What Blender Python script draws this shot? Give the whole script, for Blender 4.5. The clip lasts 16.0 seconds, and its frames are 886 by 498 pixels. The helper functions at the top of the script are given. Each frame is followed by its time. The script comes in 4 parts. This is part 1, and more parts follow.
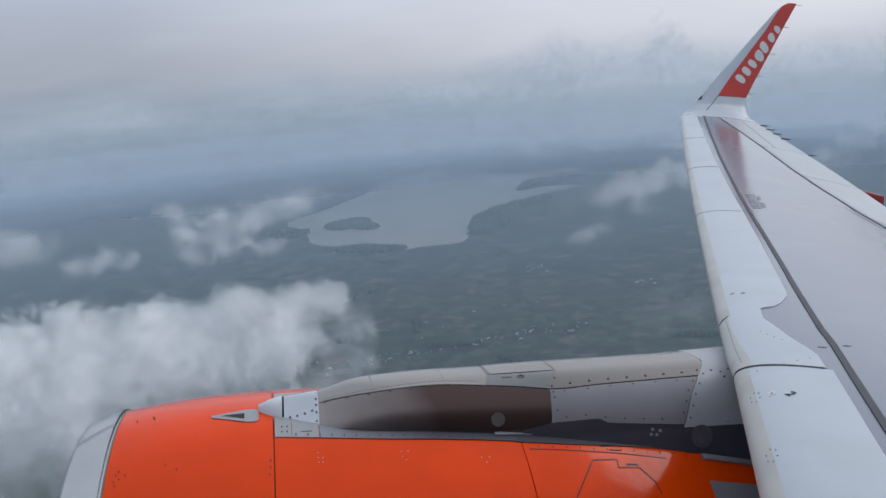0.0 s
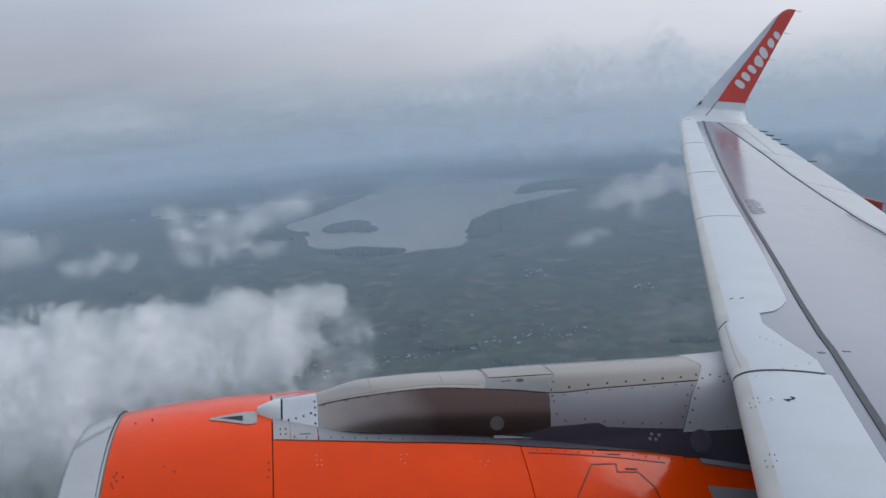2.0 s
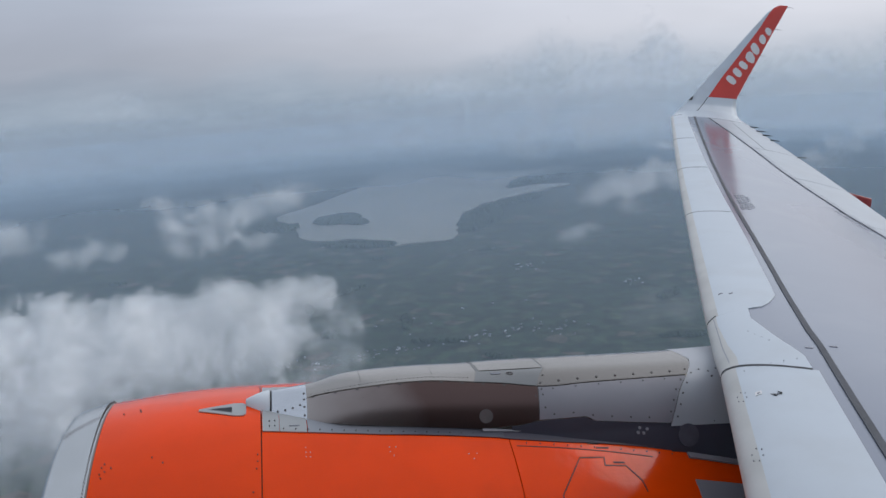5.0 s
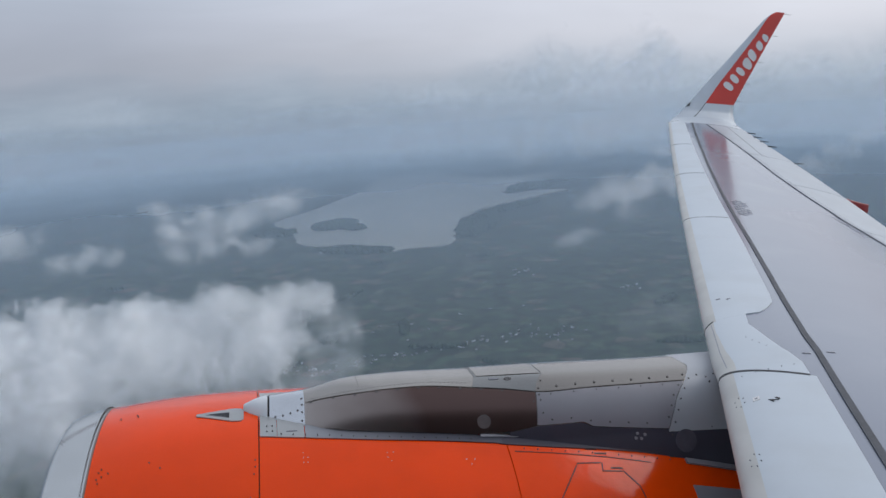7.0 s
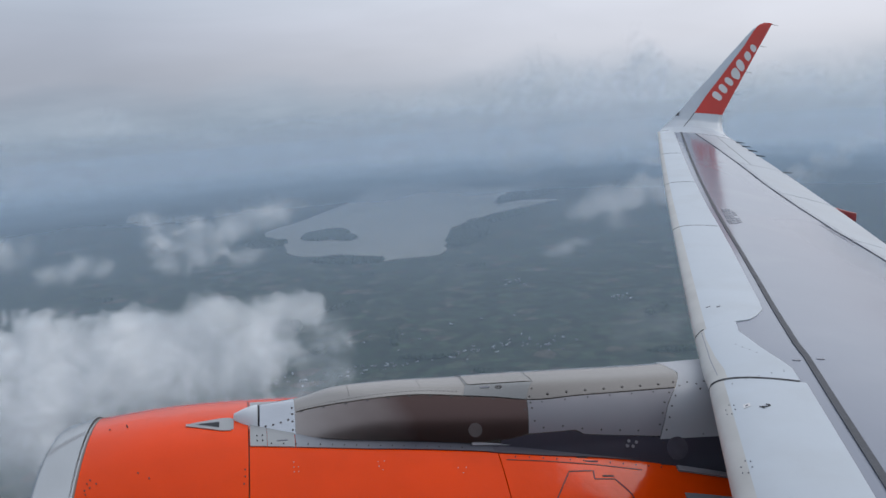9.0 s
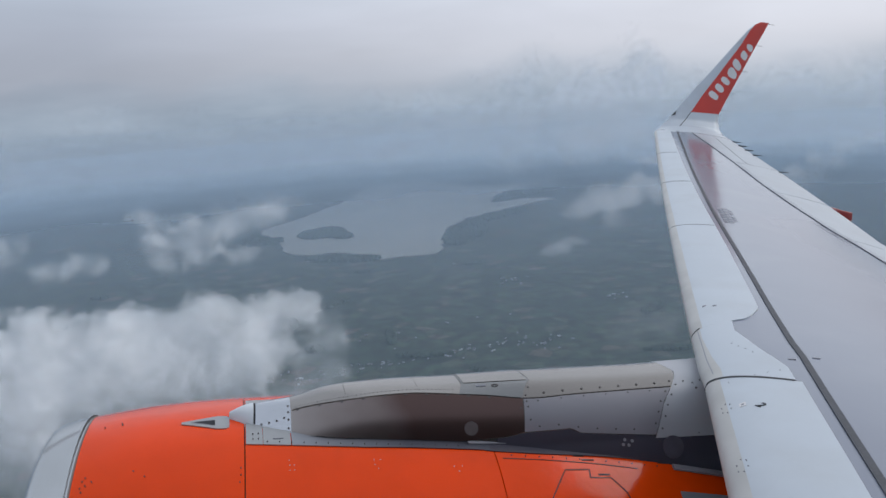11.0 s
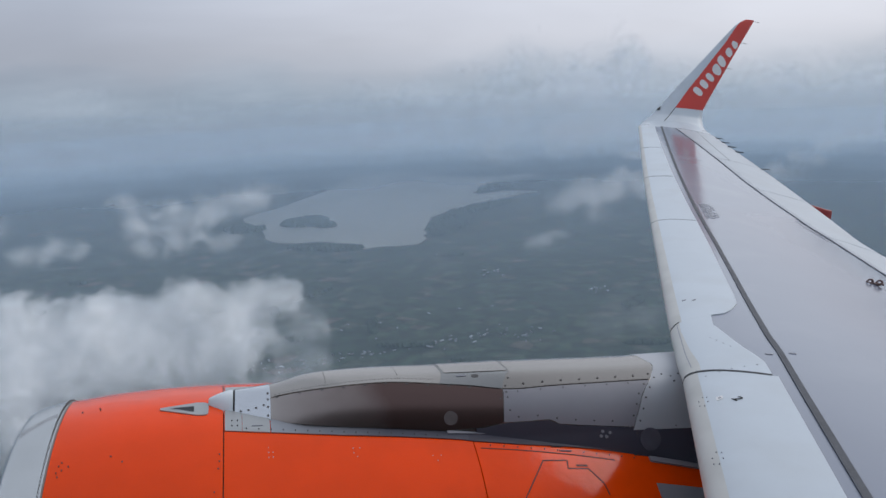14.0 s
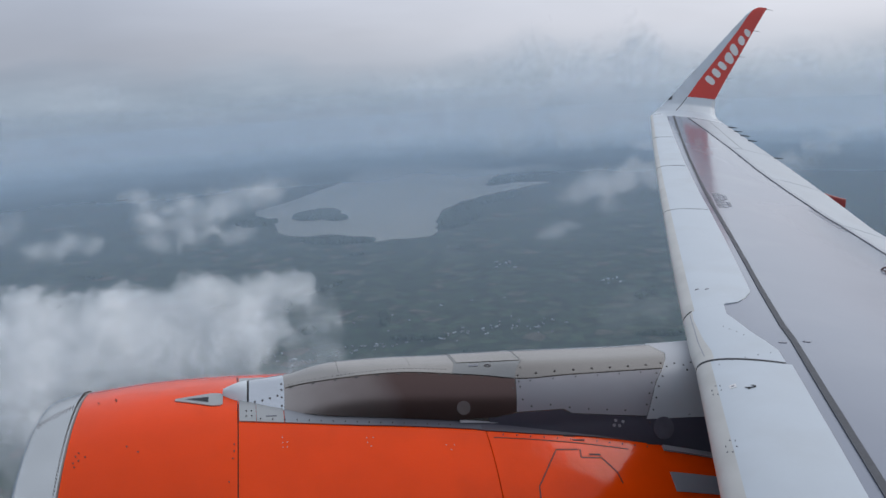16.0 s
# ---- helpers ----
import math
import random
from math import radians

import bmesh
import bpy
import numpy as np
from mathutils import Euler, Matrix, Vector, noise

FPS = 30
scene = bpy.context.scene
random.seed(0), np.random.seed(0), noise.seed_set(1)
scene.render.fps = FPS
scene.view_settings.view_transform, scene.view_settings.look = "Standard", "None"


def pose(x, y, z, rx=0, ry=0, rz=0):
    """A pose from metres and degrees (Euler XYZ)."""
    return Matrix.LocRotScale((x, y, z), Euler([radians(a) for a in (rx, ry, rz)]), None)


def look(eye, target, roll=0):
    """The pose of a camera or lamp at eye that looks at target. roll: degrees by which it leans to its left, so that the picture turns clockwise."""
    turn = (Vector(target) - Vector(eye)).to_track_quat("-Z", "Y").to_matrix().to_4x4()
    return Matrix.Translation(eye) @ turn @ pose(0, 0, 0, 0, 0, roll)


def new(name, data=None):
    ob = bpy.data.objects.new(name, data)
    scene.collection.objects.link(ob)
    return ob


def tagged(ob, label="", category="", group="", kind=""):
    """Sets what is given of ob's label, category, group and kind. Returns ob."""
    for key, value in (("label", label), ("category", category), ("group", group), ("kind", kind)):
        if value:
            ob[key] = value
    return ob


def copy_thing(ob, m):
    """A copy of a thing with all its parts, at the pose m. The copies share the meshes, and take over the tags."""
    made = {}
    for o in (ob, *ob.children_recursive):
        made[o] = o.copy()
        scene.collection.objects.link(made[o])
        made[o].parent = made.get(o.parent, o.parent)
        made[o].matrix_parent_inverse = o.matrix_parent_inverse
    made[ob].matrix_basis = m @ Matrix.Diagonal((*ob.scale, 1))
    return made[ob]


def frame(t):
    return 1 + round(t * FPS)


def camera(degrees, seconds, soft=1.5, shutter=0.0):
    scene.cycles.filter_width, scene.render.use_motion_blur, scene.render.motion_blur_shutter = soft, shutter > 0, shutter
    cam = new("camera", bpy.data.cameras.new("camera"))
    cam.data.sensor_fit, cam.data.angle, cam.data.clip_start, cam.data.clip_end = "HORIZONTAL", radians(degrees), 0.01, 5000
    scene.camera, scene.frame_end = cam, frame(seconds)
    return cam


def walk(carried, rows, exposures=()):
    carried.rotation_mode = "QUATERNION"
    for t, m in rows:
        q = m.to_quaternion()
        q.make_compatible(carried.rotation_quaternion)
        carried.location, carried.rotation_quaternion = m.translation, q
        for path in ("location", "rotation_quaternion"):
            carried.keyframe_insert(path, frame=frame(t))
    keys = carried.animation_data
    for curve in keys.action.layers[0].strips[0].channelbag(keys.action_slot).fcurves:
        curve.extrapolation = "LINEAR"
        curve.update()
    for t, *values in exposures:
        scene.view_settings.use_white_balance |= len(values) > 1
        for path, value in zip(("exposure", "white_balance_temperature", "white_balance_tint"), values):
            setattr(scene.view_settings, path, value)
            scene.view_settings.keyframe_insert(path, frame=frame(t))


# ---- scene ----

# ---- camera ----
# The aircraft's own axes: x aft, y outboard, z up from the fuselage centre line. It climbs, nose up about 7 degrees.
ALTITUDE = 320.0
AIRCRAFT = Matrix.Translation((0, 0, ALTITUDE)) @ Vector((-0.1197, -0.0450, 0.9918)).rotation_difference(Vector((0, 0, 1))).to_matrix().to_4x4()
PATH = [
    (0.0, 11.171, 1.683, 0.507, 81.751, -1.202, -12.537),
    (0.5, 11.174, 1.680, 0.509, 81.661, -1.126, -12.366),
    (1.0, 11.174, 1.678, 0.504, 81.837, -1.110, -12.313),
    (1.5, 11.171, 1.678, 0.509, 81.944, -1.330, -12.402),
    (2.0, 11.165, 1.685, 0.505, 81.999, -1.551, -12.588),
    (2.5, 11.163, 1.685, 0.505, 81.875, -1.771, -12.838),
    (3.0, 11.163, 1.681, 0.507, 81.761, -1.943, -13.076),
    (3.5, 11.165, 1.685, 0.505, 81.596, -1.998, -13.233),
    (4.0, 11.166, 1.688, 0.505, 81.434, -2.049, -13.239),
    (6.5, 11.166, 1.680, 0.503, 81.815, -2.103, -13.092),
    (7.0, 11.164, 1.683, 0.503, 81.935, -2.173, -13.324),
    (7.5, 11.164, 1.680, 0.499, 82.160, -2.072, -13.526),
    (8.0, 11.166, 1.683, 0.497, 82.371, -2.005, -13.721),
    (8.5, 11.164, 1.680, 0.493, 82.543, -2.035, -13.881),
    (9.0, 11.164, 1.683, 0.494, 82.654, -2.132, -13.987),
    (11.5, 11.164, 1.686, 0.492, 82.559, -2.396, -14.319),
    (12.0, 11.166, 1.685, 0.492, 82.583, -2.611, -14.422),
    (12.5, 11.163, 1.681, 0.490, 82.623, -2.842, -14.675),
    (13.0, 11.168, 1.687, 0.491, 82.507, -3.105, -14.931),
    (13.5, 11.170, 1.682, 0.493, 82.295, -3.281, -15.153),
    (14.0, 11.165, 1.681, 0.489, 81.978, -3.463, -15.273),
    (14.5, 11.165, 1.678, 0.484, 81.732, -3.340, -15.125),
    (15.0, 11.164, 1.679, 0.485, 81.593, -3.124, -14.902),
    (15.5, 11.163, 1.676, 0.485, 81.494, -3.006, -14.672),
    (16.0, 11.164, 1.676, 0.480, 81.381, -2.964, -14.514),
]
cam = camera(57.1, 16.0)
walk(cam, [(t, AIRCRAFT @ pose(*row)) for t, *row in PATH])

# ---- world and light ----
EXPOSURE = 0.04
scene.view_settings.exposure = EXPOSURE
scene.cycles.transparent_max_bounces = 160
SUN_ELEVATION, SUN_TURN, GLOW_TURN = radians(32), radians(78), radians(48)


def build_world():
    world = bpy.data.worlds.new("sky")
    scene.world = world
    world.use_nodes = True
    t = world.node_tree
    t.nodes.clear()
    N, L = t.nodes.new, t.links.new
    out, bg = N("ShaderNodeOutputWorld"), N("ShaderNodeBackground")
    sky = N("ShaderNodeTexSky")
    sky.sky_type, sky.sun_disc = "NISHITA", False
    sky.sun_elevation, sky.sun_rotation = SUN_ELEVATION, SUN_TURN
    sky.air_density, sky.dust_density = 1.0, 2.0
    dim = N("ShaderNodeMixRGB")
    dim.blend_type = "MULTIPLY"
    dim.inputs[0].default_value = 1
    dim.inputs[2].default_value = (0.09, 0.09, 0.09, 1)
    L(sky.outputs[0], dim.inputs[1])
    # overcast: layers of cloud stretched along the horizon
    co, sep = N("ShaderNodeTexCoord"), N("ShaderNodeSeparateXYZ")
    L(co.outputs["Generated"], sep.inputs[0])
    stretch = N("ShaderNodeMapping")
    stretch.inputs["Scale"].default_value = (1.6, 1.6, 8.0)
    L(co.outputs["Generated"], stretch.inputs[0])
    big = N("ShaderNodeTexNoise")
    big.inputs["Scale"].default_value, big.inputs["Detail"].default_value = 2.2, 6
    big.inputs["Distortion"].default_value = 0.5
    L(stretch.outputs[0], big.inputs["Vector"])
    height = N("ShaderNodeValToRGB")
    el = height.color_ramp.elements
    el[0].position, el[0].color = 0.0, (0.32, 0.40, 0.49, 1)
    el[1].position, el[1].color = 1.0, (0.80, 0.87, 0.98, 1)
    for p, c in ((0.18, (0.38, 0.45, 0.545, 1)), (0.32, (0.51, 0.55, 0.635, 1)), (0.46, (0.605, 0.63, 0.715, 1)), (0.62, (0.66, 0.685, 0.78, 1))):
        e = el.new(p)
        e.color = c
    m = N("ShaderNodeMapRange")
    m.inputs["From Min"].default_value, m.inputs["From Max"].default_value = -0.08, 0.17
    L(sep.outputs["Z"], m.inputs["Value"])
    L(m.outputs[0], height.inputs[0])
    shade = N("ShaderNodeMapRange")
    shade.inputs["From Min"].default_value, shade.inputs["From Max"].default_value = 0.3, 0.75
    shade.inputs["To Min"].default_value, shade.inputs["To Max"].default_value = 0.94, 1.06
    L(big.outputs[0], shade.inputs["Value"])
    cloud = N("ShaderNodeVectorMath")
    cloud.operation = "SCALE"
    L(height.outputs[0], cloud.inputs[0])
    L(shade.outputs[0], cloud.inputs["Scale"])
    mix = N("ShaderNodeMixRGB")
    mix.inputs[0].default_value = 0.94
    L(dim.outputs[0], mix.inputs[1])

    def field(sx, sz, scale, detail, rough=0.5):
        mp, nz = N("ShaderNodeMapping"), N("ShaderNodeTexNoise")
        mp.inputs["Scale"].default_value = (sx, sx, sz)
        L(co.outputs["Generated"], mp.inputs[0])
        L(mp.outputs[0], nz.inputs["Vector"])
        nz.inputs["Scale"].default_value, nz.inputs["Detail"].default_value, nz.inputs["Roughness"].default_value = scale, detail, rough
        return nz.outputs[0]

    def math_node(op, a, b, c=None):
        n = N("ShaderNodeMath")
        n.operation = op
        for k, v in enumerate((a, b, c)):
            if v is None:
                continue
            if isinstance(v, (int, float)):
                n.inputs[k].default_value = v
            else:
                L(v, n.inputs[k])
        return n.outputs[0]

    def ranged(v, a, b, c=0.0, d=1.0):
        r = N("ShaderNodeMapRange")
        r.interpolation_type = "SMOOTHSTEP"
        for name, q in (("From Min", a), ("From Max", b), ("To Min", c), ("To Max", d)):
            r.inputs[name].default_value = q
        L(v, r.inputs["Value"])
        return r.outputs[0]

    # a broken deck of cloud along the horizon: heaped tops, bright rims, blue-grey hollows
    tops = math_node("MULTIPLY_ADD", field(3.0, 1.0, 1.3, 2), 0.08, -0.012)
    tops = math_node("MULTIPLY_ADD", field(8.0, 16.0, 1.0, 4, 0.5), 0.05, tops)
    tops = math_node("MULTIPLY_ADD", field(22.0, 34.0, 1.0, 6, 0.6), 0.022, tops)
    under_top = math_node("SUBTRACT", math_node("SUBTRACT", tops, 0.0385), sep.outputs["Z"])
    body = N("ShaderNodeValToRGB")
    be = body.color_ramp.elements
    be[0].position, be[0].color = 0.36, (0.31, 0.385, 0.48, 1)
    be[1].position, be[1].color = 0.66, (0.43, 0.505, 0.605, 1)
    L(field(5.0, 22.0, 1.0, 6, 0.55), body.inputs[0])
    rim = N("ShaderNodeMixRGB")
    L(ranged(under_top, 0.014, 0.0, 0.0, 0.5), rim.inputs[0])
    L(body.outputs[0], rim.inputs[1])
    rim.inputs[2].default_value = (0.60, 0.625, 0.67, 1)
    floor_haze = N("ShaderNodeMixRGB")
    L(ranged(sep.outputs["Z"], -0.030, -0.075, 0.0, 0.85), floor_haze.inputs[0])
    L(rim.outputs[0], floor_haze.inputs[1])
    floor_haze.inputs[2].default_value = (0.265, 0.33, 0.41, 1)
    deck = N("ShaderNodeMixRGB")
    L(ranged(under_top, -0.010, 0.065, 0.0, 0.85), deck.inputs[0])
    # brighter cloud round the hidden sun
    toward = N("ShaderNodeVectorMath")
    toward.operation = "DOT_PRODUCT"
    toward.inputs[1].default_value = (math.sin(GLOW_TURN), math.cos(GLOW_TURN), 0)
    L(co.outputs["Generated"], toward.inputs[0])
    lift = N("ShaderNodeMapRange")
    lift.inputs["From Min"].default_value, lift.inputs["From Max"].default_value = 0.55, 1.0
    L(toward.outputs["Value"], lift.inputs["Value"])
    tint = N("ShaderNodeMixRGB")
    L(lift.outputs[0], tint.inputs[0])
    tint.inputs[1].default_value, tint.inputs[2].default_value = (0.62, 0.655, 0.695, 1), (1.12, 1.12, 1.11, 1)
    near = N("ShaderNodeMixRGB")
    near.blend_type = "MULTIPLY"
    near.inputs[0].default_value = 1.0
    L(cloud.outputs[0], near.inputs[1])
    L(tint.outputs[0], near.inputs[2])
    L(near.outputs[0], deck.inputs[1])
    L(floor_haze.outputs[0], deck.inputs[2])
    L(deck.outputs[0], mix.inputs[2])
    L(mix.outputs[0], bg.inputs[0])
    bg.inputs[1].default_value = 1.0
    L(bg.outputs[0], out.inputs[0])


build_world()
sun = new("sun", bpy.data.lights.new("sun", "SUN"))
sun.data.energy, sun.data.angle, sun.data.color = 1.1, radians(45), (1.0, 0.97, 0.93)
sun.matrix_world = look((0, 0, 900), Vector((0, 0, 900)) - Vector((math.sin(SUN_TURN) * math.cos(SUN_ELEVATION), math.cos(SUN_TURN) * math.cos(SUN_ELEVATION), math.sin(SUN_ELEVATION))))


# ---- materials ----
def material(name, colour, rough=0.5, metal=0.0, coat=0.0, vary=0.08, scale=3.0, grain=0.0, grain_scale=60.0, dirt=None, dirt_amount=0.0, dirt_scale=2.0, stretch=(1, 1, 1), spec=0.5, wave=0.0):
    """Paint or metal with two scales of tone, a little relief and stains."""
    mat = bpy.data.materials.new(name)
    mat.use_nodes = True
    t = mat.node_tree
    b = t.nodes["Principled BSDF"]
    N, L = t.nodes.new, t.links.new
    co, mp = N("ShaderNodeTexCoord"), N("ShaderNodeMapping")
    mp.inputs["Scale"].default_value = stretch
    L(co.outputs["Object"], mp.inputs[0])
    n1, n2 = N("ShaderNodeTexNoise"), N("ShaderNodeTexNoise")
    n1.inputs["Scale"].default_value, n1.inputs["Detail"].default_value = scale, 5
    n2.inputs["Scale"].default_value, n2.inputs["Detail"].default_value = grain_scale, 3
    for n in (n1, n2):
        L(mp.outputs[0], n.inputs["Vector"])
    mr = N("ShaderNodeMapRange")
    mr.inputs["From Min"].default_value, mr.inputs["From Max"].default_value = 0.3, 0.7
    mr.inputs["To Min"].default_value, mr.inputs["To Max"].default_value = 1 - vary, 1 + vary
    L(n1.outputs[0], mr.inputs["Value"])
    sc = N("ShaderNodeVectorMath")
    sc.operation = "SCALE"
    sc.inputs[0].default_value = colour
    L(mr.outputs[0], sc.inputs["Scale"])
    last = sc.outputs[0]
    if dirt:
        n3, r3, mx = N("ShaderNodeTexNoise"), N("ShaderNodeMapRange"), N("ShaderNodeMixRGB")
        n3.inputs["Scale"].default_value, n3.inputs["Detail"].default_value = dirt_scale, 8
        L(mp.outputs[0], n3.inputs["Vector"])
        r3.inputs["From Min"].default_value, r3.inputs["From Max"].default_value = 0.5, 0.72
        r3.inputs["To Max"].default_value = dirt_amount
        L(n3.outputs[0], r3.inputs["Value"])
        L(r3.outputs[0], mx.inputs[0])
        L(last, mx.inputs[1])
        mx.inputs[2].default_value = (*dirt, 1)
        last = mx.outputs[0]
    L(last, b.inputs["Base Color"])
    rr = N("ShaderNodeMapRange")
    rr.inputs["To Min"].default_value, rr.inputs["To Max"].default_value = rough * 0.82, min(1, rough * 1.18)
    L(n2.outputs[0], rr.inputs["Value"])
    L(rr.outputs[0], b.inputs["Roughness"])
    b.inputs["Metallic"].default_value = metal
    b.inputs["Coat Weight"].default_value = coat
    b.inputs["Coat Roughness"].default_value = 0.12
    b.inputs["Specular IOR Level"].default_value = spec
    if wave:
        bump = N("ShaderNodeBump")
        bump.inputs["Strength"].default_value, bump.inputs["Distance"].default_value = wave, 0.05
        L(n1.outputs[0], bump.inputs["Height"])
        L(bump.outputs[0], b.inputs["Normal"])
    elif grain:
        bump = N("ShaderNodeBump")
        bump.inputs["Strength"].default_value, bump.inputs["Distance"].default_value = grain, 0.01
        L(n2.outputs[0], bump.inputs["Height"])
        L(bump.outputs[0], b.inputs["Normal"])
    return mat


M = {
    "slat": material("white wing paint", (0.57, 0.61, 0.66), 0.38, vary=0.03, scale=1.5, dirt=(0.42, 0.42, 0.42), dirt_amount=0.25),
    "nose": material("weathered leading edge", (0.56, 0.54, 0.51), 0.42, vary=0.05, scale=4, dirt=(0.36, 0.34, 0.31), dirt_amount=0.35, dirt_scale=3),
    "skin": material("grey wing paint", (0.235, 0.25, 0.31), 0.14, spec=0.52, vary=0.025, scale=1.0, dirt=(0.36, 0.36, 0.39), dirt_amount=0.2, dirt_scale=1.2),
    "rear": material("pale trailing edge paint", (0.45, 0.475, 0.515), 0.40, vary=0.04, dirt=(0.40, 0.40, 0.42), dirt_amount=0.35),
    "seal": material("dark rubber seal", (0.05, 0.053, 0.068), 0.6, vary=0.15, scale=8),
    "gap": material("dark gap", (0.025, 0.025, 0.03), 0.7),
    "orange": material("orange gloss paint", (0.98, 0.070, 0.0004), 0.09, coat=0.0, spec=0.30, vary=0.07, scale=2.2, wave=0.24, dirt=(0.55, 0.045, 0.003), dirt_amount=0.25, dirt_scale=2.5),
    "red": material("red winglet paint", (0.62, 0.035, 0.020), 0.35, coat=0.2, vary=0.05),
    "deepred": material("dull red fairing paint", (0.36, 0.028, 0.024), 0.45, vary=0.06),
    "faint": material("faded stencil ink", (0.31, 0.31, 0.35), 0.6),
    "lip": material("satin aluminium lip", (0.66, 0.65, 0.635), 0.24, metal=0.95, vary=0.06, scale=5, dirt=(0.42, 0.42, 0.44), dirt_amount=0.3),
    "steel": material("brushed fairing metal", (0.215, 0.20, 0.19), 0.13, metal=0.95, vary=0.08, scale=3, stretch=(1, 6, 6), dirt=(0.19, 0.16, 0.15), dirt_amount=0.5, grain=0.03, grain_scale=120),
    "bright": material("bright fairing metal", (0.68, 0.68, 0.70), 0.10, metal=0.95, vary=0.06, scale=4),
    "bronze": material("side panel with painted reflections", (0.135, 0.097, 0.092), 0.30, metal=0.95, vary=0.10, scale=2, stretch=(1, 4, 4), dirt=(0.10, 0.065, 0.06), dirt_amount=0.5, grain=0.012, grain_scale=120),
    "lilac": material("grey pylon paint", (0.29, 0.275, 0.30), 0.42, vary=0.06, scale=3, dirt=(0.18, 0.165, 0.175), dirt_amount=0.4),
    # dark paint, deepened further for the shade between pylon and cowl
    "shadegrey": material("dark pylon paint with shade", (0.060, 0.054, 0.074), 0.45, vary=0.1, scale=3),
    "mid": material("satin crest metal", (0.215, 0.21, 0.206), 0.16, metal=0.85, vary=0.06, scale=4, stretch=(1, 5, 5)),
    "plate": material("dull silver plate", (0.45, 0.445, 0.44), 0.35, metal=0.5, vary=0.06, scale=6),
    "pylonwhite": material("off-white pylon paint", (0.45, 0.45, 0.475), 0.42, vary=0.05, scale=3, dirt=(0.34, 0.33, 0.34), dirt_amount=0.35),
    "skirt": material("blue-grey skirt metal", (0.15, 0.15, 0.175), 0.34, metal=0.7, vary=0.10, scale=5),
    "cap": material("white fairing paint", (0.80, 0.82, 0.84), 0.4, vary=0.03, dirt=(0.5, 0.48, 0.45), dirt_amount=0.2),
    "darkcover": material("dark grey access cover", (0.105, 0.096, 0.12), 0.4, vary=0.12, scale=20),
    "cover": material("scuffed access cover", (0.20, 0.17, 0.165), 0.4, metal=0.5, vary=0.1, scale=20),
    "rivet": material("dark fastener", (0.10, 0.09, 0.09), 0.5, metal=0.5),
    "pale": material("pale fastener", (0.62, 0.50, 0.44), 0.5),
    "ink": material("grey stencil ink", (0.20, 0.20, 0.23), 0.6),
    "white": material("white emblem paint", (0.74, 0.72, 0.72), 0.45, vary=0.04),
    # unseen hull, kept dark so that little light bounces onto pylon and engine
    "hull": material("dark hull grey cutting bounced light", (0.16, 0.16, 0.17), 0.5, vary=0.03),
}


def reflection_fade(mat, x0, x1, fore, aft, ragged=0.3):
    """Base colour faded from one end of a panel to the other to stand for its reflections, with an uneven front."""
    t = mat.node_tree
    N, L = t.nodes.new, t.links.new
    co, sep, nz, add, m, mix = N("ShaderNodeTexCoord"), N("ShaderNodeSeparateXYZ"), N("ShaderNodeTexNoise"), N("ShaderNodeMath"), N("ShaderNodeMapRange"), N("ShaderNodeMixRGB")
    L(co.outputs["Object"], sep.inputs[0])
    nz.inputs["Scale"].default_value, nz.inputs["Detail"].default_value = 3.5, 5
    L(co.outputs["Object"], nz.inputs["Vector"])
    add.operation = "MULTIPLY_ADD"
    add.inputs[1].default_value = ragged
    L(nz.outputs[0], add.inputs[0])
    L(sep.outputs["X"], add.inputs[2])
    m.inputs["From Min"].default_value, m.inputs["From Max"].default_value = x0 + ragged / 2, x1 + ragged / 2
    L(add.outputs[0], m.inputs["Value"])
    L(m.outputs[0], mix.inputs[0])
    mix.inputs[1].default_value, mix.inputs[2].default_value = (*fore, 1), (*aft, 1)
    L(mix.outputs[0], t.nodes["Principled BSDF"].inputs["Base Color"])


# bright fore and dark aft reflections put into each metal's base colour
reflection_fade(M["bronze"], 11.35, 12.0, (0.46, 0.405, 0.38), (0.125, 0.080, 0.072))
reflection_fade(M["steel"], 11.5, 12.6, (0.45, 0.405, 0.37), (0.255, 0.228, 0.208))


reflection_fade(M["skirt"], 11.40, 11.95, (0.40, 0.40, 0.42), (0.12, 0.12, 0.145))


# ---- building helpers ----
def mesh_object(name, bm, mats, parent=None, label="", smooth=True):
    me = bpy.data.meshes.new(name)
    bmesh.ops.recalc_face_normals(bm, faces=bm.faces)
    bm.to_mesh(me)
    bm.free()
    for mt in mats if isinstance(mats, (list, tuple)) else [mats]:
        me.materials.append(mt)
    if smooth:
        for p in me.polygons:
            p.use_smooth = True
    ob = new(name, me)
    if parent:
        ob.parent = parent
    if label:
        tagged(ob, label)
    return ob


def part(name, bm, mat, parent, label="", smooth=True):
    return mesh_object(name, bm, mat, parent, label, smooth)


def grid_faces(bm, rows, slot=None, close=False):
    """Quads between rows of points; slot(i, j) names a face's material."""
    vs = [[bm.verts.new(p) for p in r] for r in rows]
    for i in range(len(vs) - 1):
        n = len(vs[i])
        for j in range(n if close else n - 1):
            f = bm.faces.new((vs[i][j], vs[i][(j + 1) % n], vs[i + 1][(j + 1) % n], vs[i + 1][j]))
            if slot:
                f.material_index = slot(i, j)
    return vs


def surf_normal(S, a, b, e=1e-3):
    p = S(a, b)
    n = (S(a + e, b) - p).cross(S(a, b + e) - p)
    return n.normalized() if n.length > 1e-12 else Vector((0, 0, 1))


